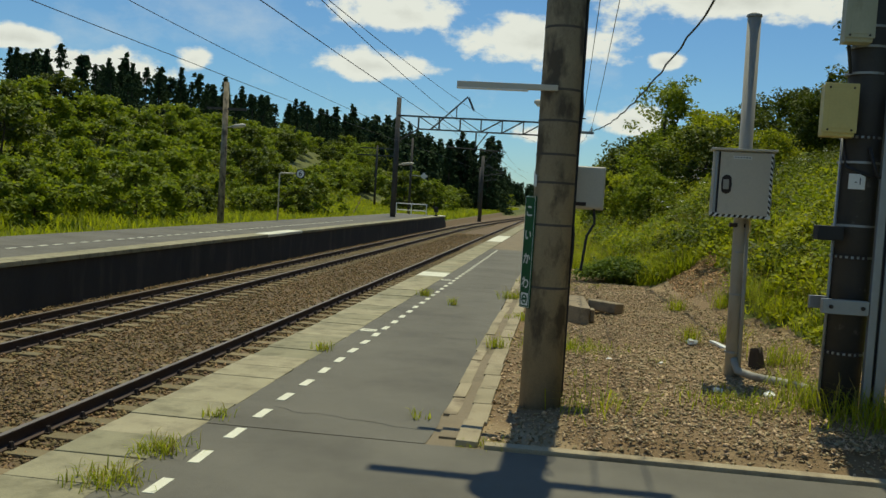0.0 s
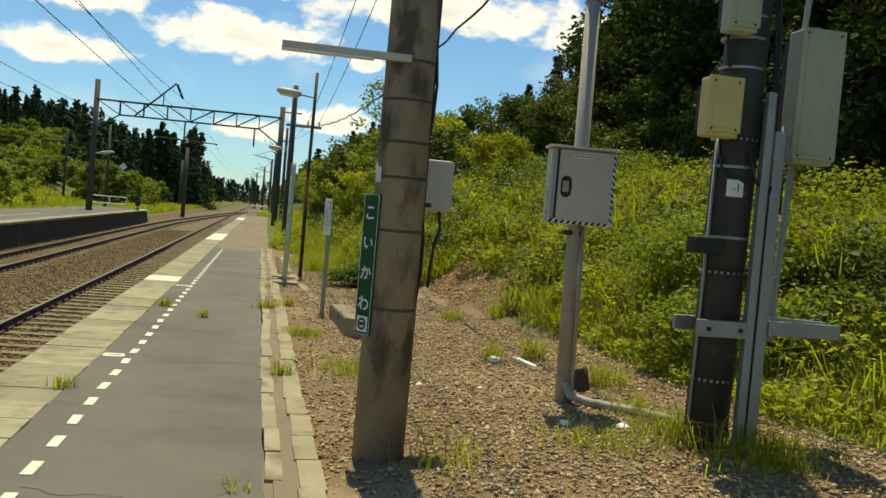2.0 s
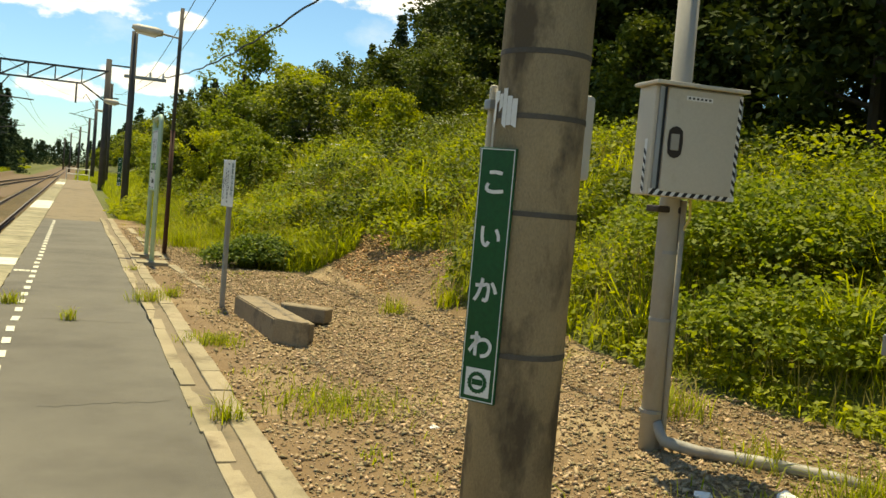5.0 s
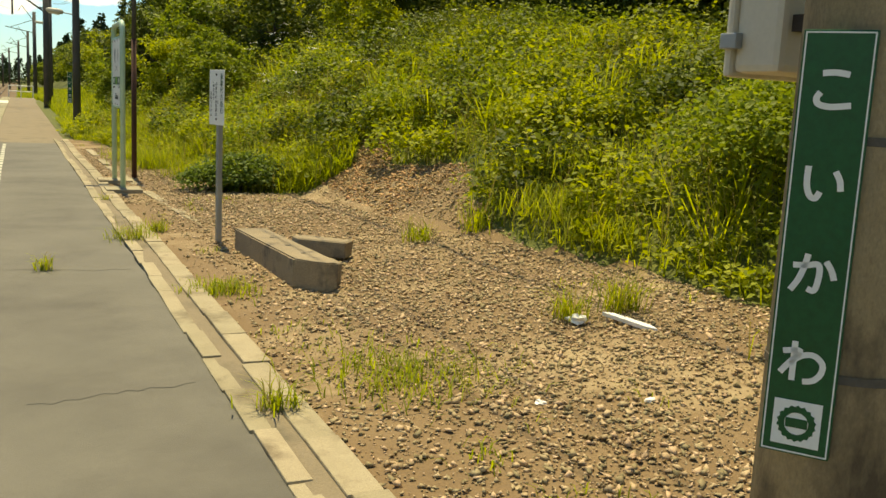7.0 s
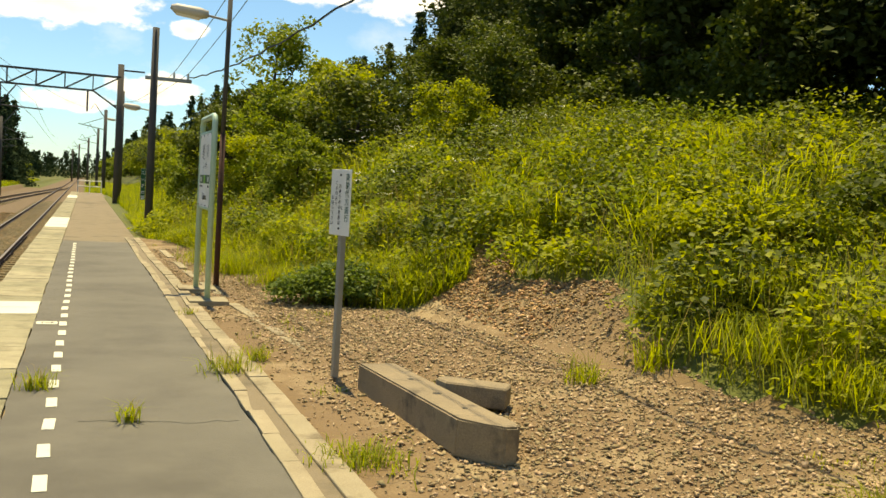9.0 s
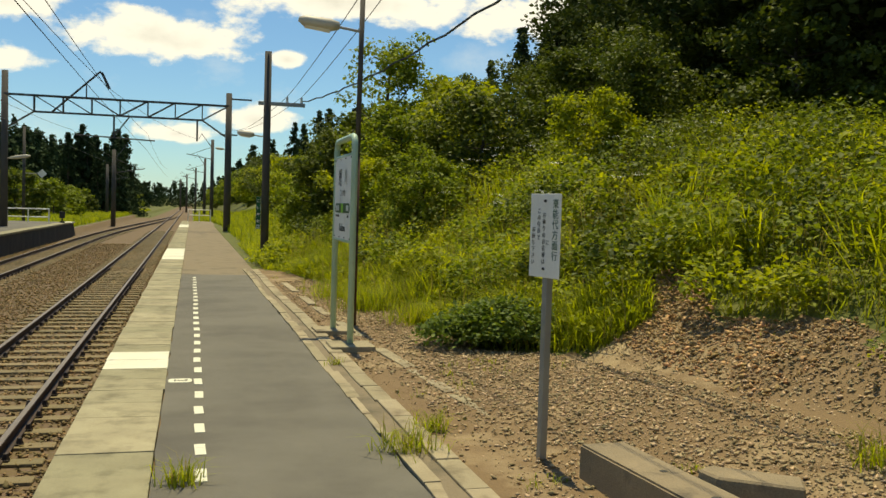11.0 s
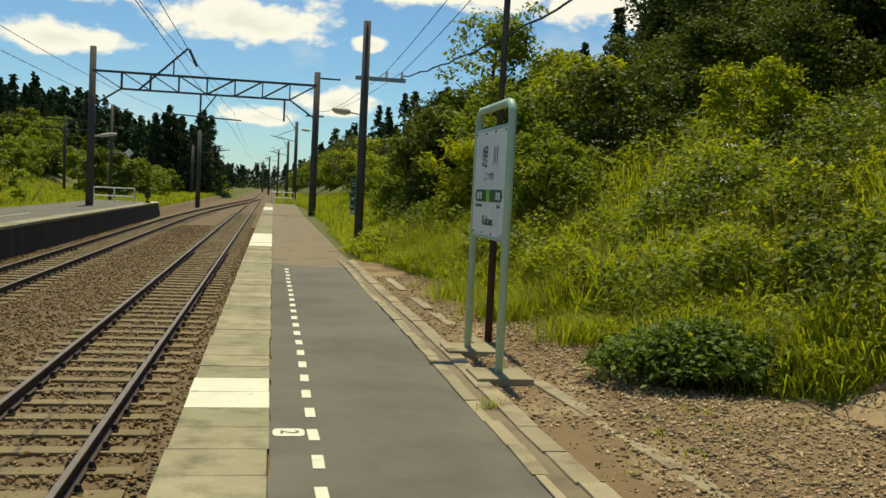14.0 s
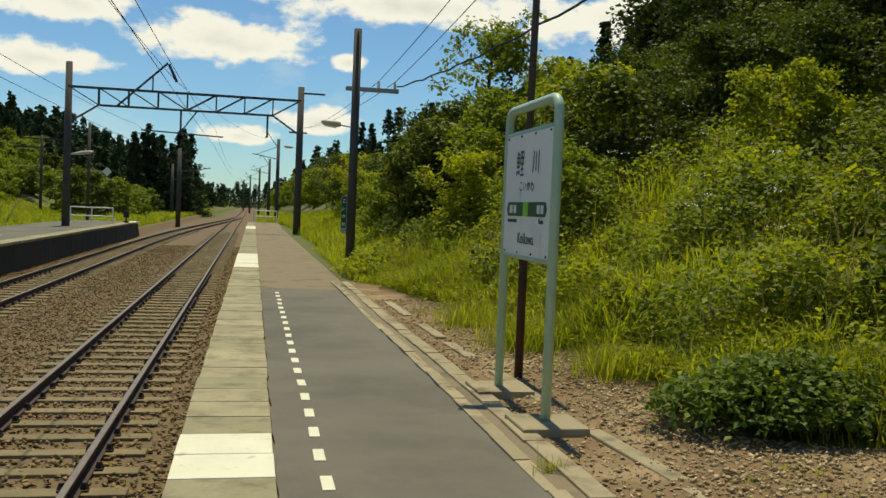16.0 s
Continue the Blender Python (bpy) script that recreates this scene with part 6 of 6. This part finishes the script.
place_copies(mid, [(10.5, 28, 0.8), (12, 34, 0.95), (10.2, 23.5, 0.7), (13, 27, 0.95), (11, 40, 1.0), (12.6, 21.5, 0.85), (12.8, 17.5, 0.8), (14.8, 19, 0.9), (14.6, 24, 0.95), (13.8, 31, 0.95)], rr)
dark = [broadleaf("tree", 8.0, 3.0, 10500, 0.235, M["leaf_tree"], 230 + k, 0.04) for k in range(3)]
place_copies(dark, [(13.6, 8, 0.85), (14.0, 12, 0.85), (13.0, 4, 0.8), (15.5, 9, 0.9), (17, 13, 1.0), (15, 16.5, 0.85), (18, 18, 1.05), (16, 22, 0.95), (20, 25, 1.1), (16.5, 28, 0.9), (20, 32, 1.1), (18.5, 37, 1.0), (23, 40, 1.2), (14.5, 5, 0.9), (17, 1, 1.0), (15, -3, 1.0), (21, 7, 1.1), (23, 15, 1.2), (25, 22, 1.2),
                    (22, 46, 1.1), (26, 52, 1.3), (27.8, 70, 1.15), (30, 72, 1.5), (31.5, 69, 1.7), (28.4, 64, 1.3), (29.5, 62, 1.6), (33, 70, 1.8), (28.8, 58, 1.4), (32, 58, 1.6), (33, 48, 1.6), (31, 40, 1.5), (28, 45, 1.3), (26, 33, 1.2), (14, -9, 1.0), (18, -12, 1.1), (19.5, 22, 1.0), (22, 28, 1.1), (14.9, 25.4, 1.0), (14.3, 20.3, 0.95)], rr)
cedars = [cedar("cedar", 10.0, 300 + k) for k in range(3)]
spots = [(5.0 + 0.40 * (y - 8.9) + rr.uniform(3, 18) + (8 if y < 30 else 0), y, rr.uniform(0.8, 1.25)) for y in range(10, 110, 3)]
spots += [(rr.uniform(11.5, 18), rr.uniform(92, 114), rr.uniform(0.5, 0.75)) for k in range(18)]
spots += [(24.2, 85, 0.72), (21.6, 83, 0.5), (22.8, 87, 0.55), (25.6, 82, 0.8), (27, 78, 1.0), (30, 80, 1.2)]
ridge = [(-46 + rr.uniform(-8, 6), y, rr.uniform(0.36, 0.56) + 0.22 * min(1, max(0, (y - 50) / 60))) for y in np.arange(8, 200, 1.7)]
ridge += [(-9.5 - rr.uniform(0, 7.5), rr.uniform(148, 166), rr.uniform(0.95, 1.3)) for k in range(24)]
place_copies(cedars, spots + ridge, rr)


def far_forest():
    """Woods on the farthest slopes, too far to tell tree from tree."""
    r = np.random.default_rng(91)
    at = [(-58 + r.uniform(-6, 6), y, r.uniform(6, 9)) for y in np.arange(2, 340, 3.4)]
    at += [(-44 + r.uniform(-10, 10), y, r.uniform(6, 10)) for y in np.arange(200, 430, 2.6)]
    at += [(r.uniform(-46, -12), r.uniform(170, 430), r.uniform(5, 10)) for k in range(110)]
    at += [(r.uniform(10, 60), r.uniform(170, 430), r.uniform(6, 10)) for k in range(110)]
    at += [(r.uniform(-70, 80), r.uniform(430, 560), r.uniform(8, 13)) for k in range(150)]
    pts = []
    for x, y, h in at:
        k = 240
        z = h * r.random(k) ** 0.8
        q = 0.38 * h * (1 - z / h) * r.random(k) ** 0.5
        a = r.uniform(0, 6.283, k)
        pts.append(np.stack([x + q * np.cos(a), y + q * np.sin(a), float(height(x, y)) + z], -1))
    stuff("far_forest", leaf_cloud("far_forest", np.concatenate(pts), 0.9, M["cedar"], 0.6, 0.3, 92), "dark conifer woods on the distant slopes", "forest")


far_forest()
# bushes beyond the opposite platform
bush = [broadleaf("tree", 3.2, 2.2, 2400, 0.28, (M["leaf_deep"], M["leaf_mid"], M["leaf_deep"])[k], 250 + k, 0.02) for k in range(3)]
for q in bush:
    q.name = "bush"
    tagged(q, "rounded leafy green bush on the slope", "bush", "bushes on the slopes")
place_copies(bush, [(-13.5 - rr.uniform(0, 5) - 0.0 * y, y, rr.uniform(0.45, 0.95)) for y in np.arange(6, 62, 2.2)] + [(-22 - rr.uniform(0, 8), y, rr.uniform(0.7, 1.15)) for y in np.arange(4, 250, 2.6)]
             + [(-33 - rr.uniform(0, 8), y, rr.uniform(0.9, 1.4)) for y in np.arange(4, 300, 3.2)] + [(-13 - rr.uniform(0, 5), y, rr.uniform(0.8, 1.5)) for y in np.arange(96, 260, 7)] + [(7 + rr.uniform(0, 6), y, rr.uniform(1.0, 1.8)) for y in np.arange(130, 330, 8)], rr)


def far_meadow():
    r = np.random.default_rng(77)
    n = 60000
    x = -10.6 - 24 * r.random(n) ** 1.4
    y = 4 + 110 * r.random(n)
    stuff("meadow_grass", blades("meadow_grass", on_ground(x, y), np.full(n, 0.55), 0.05, 0.6, M["grass"], 9), "bright green grass behind the opposite platform", "grass")
    n = 16000
    x = r.uniform(2.7, 6.0, n)
    y = r.uniform(27, 120, n)
    stuff("verge_grass", blades("verge_grass", on_ground(x, y), np.full(n, 0.5), 0.03, 0.6, M["grass"], 10), "yellow-green grass verge beside the platform", "grass")
    n = 26000
    y = 67 + 150 * r.random(n) ** 1.3
    left = r.random(n) < 0.5
    x = np.where(left, r.uniform(-14, -7.8, n), r.uniform(1.1, 6, n))
    k = left | (y > NEAR_END + 1)
    x, y = x[k], y[k]
    stuff("lineside_grass", blades("lineside_grass", on_ground(x, y), np.full(len(x), 0.6), 0.06, 0.6, M["grass"], 11), "long green grass on both sides of the far line", "grass")


far_meadow()
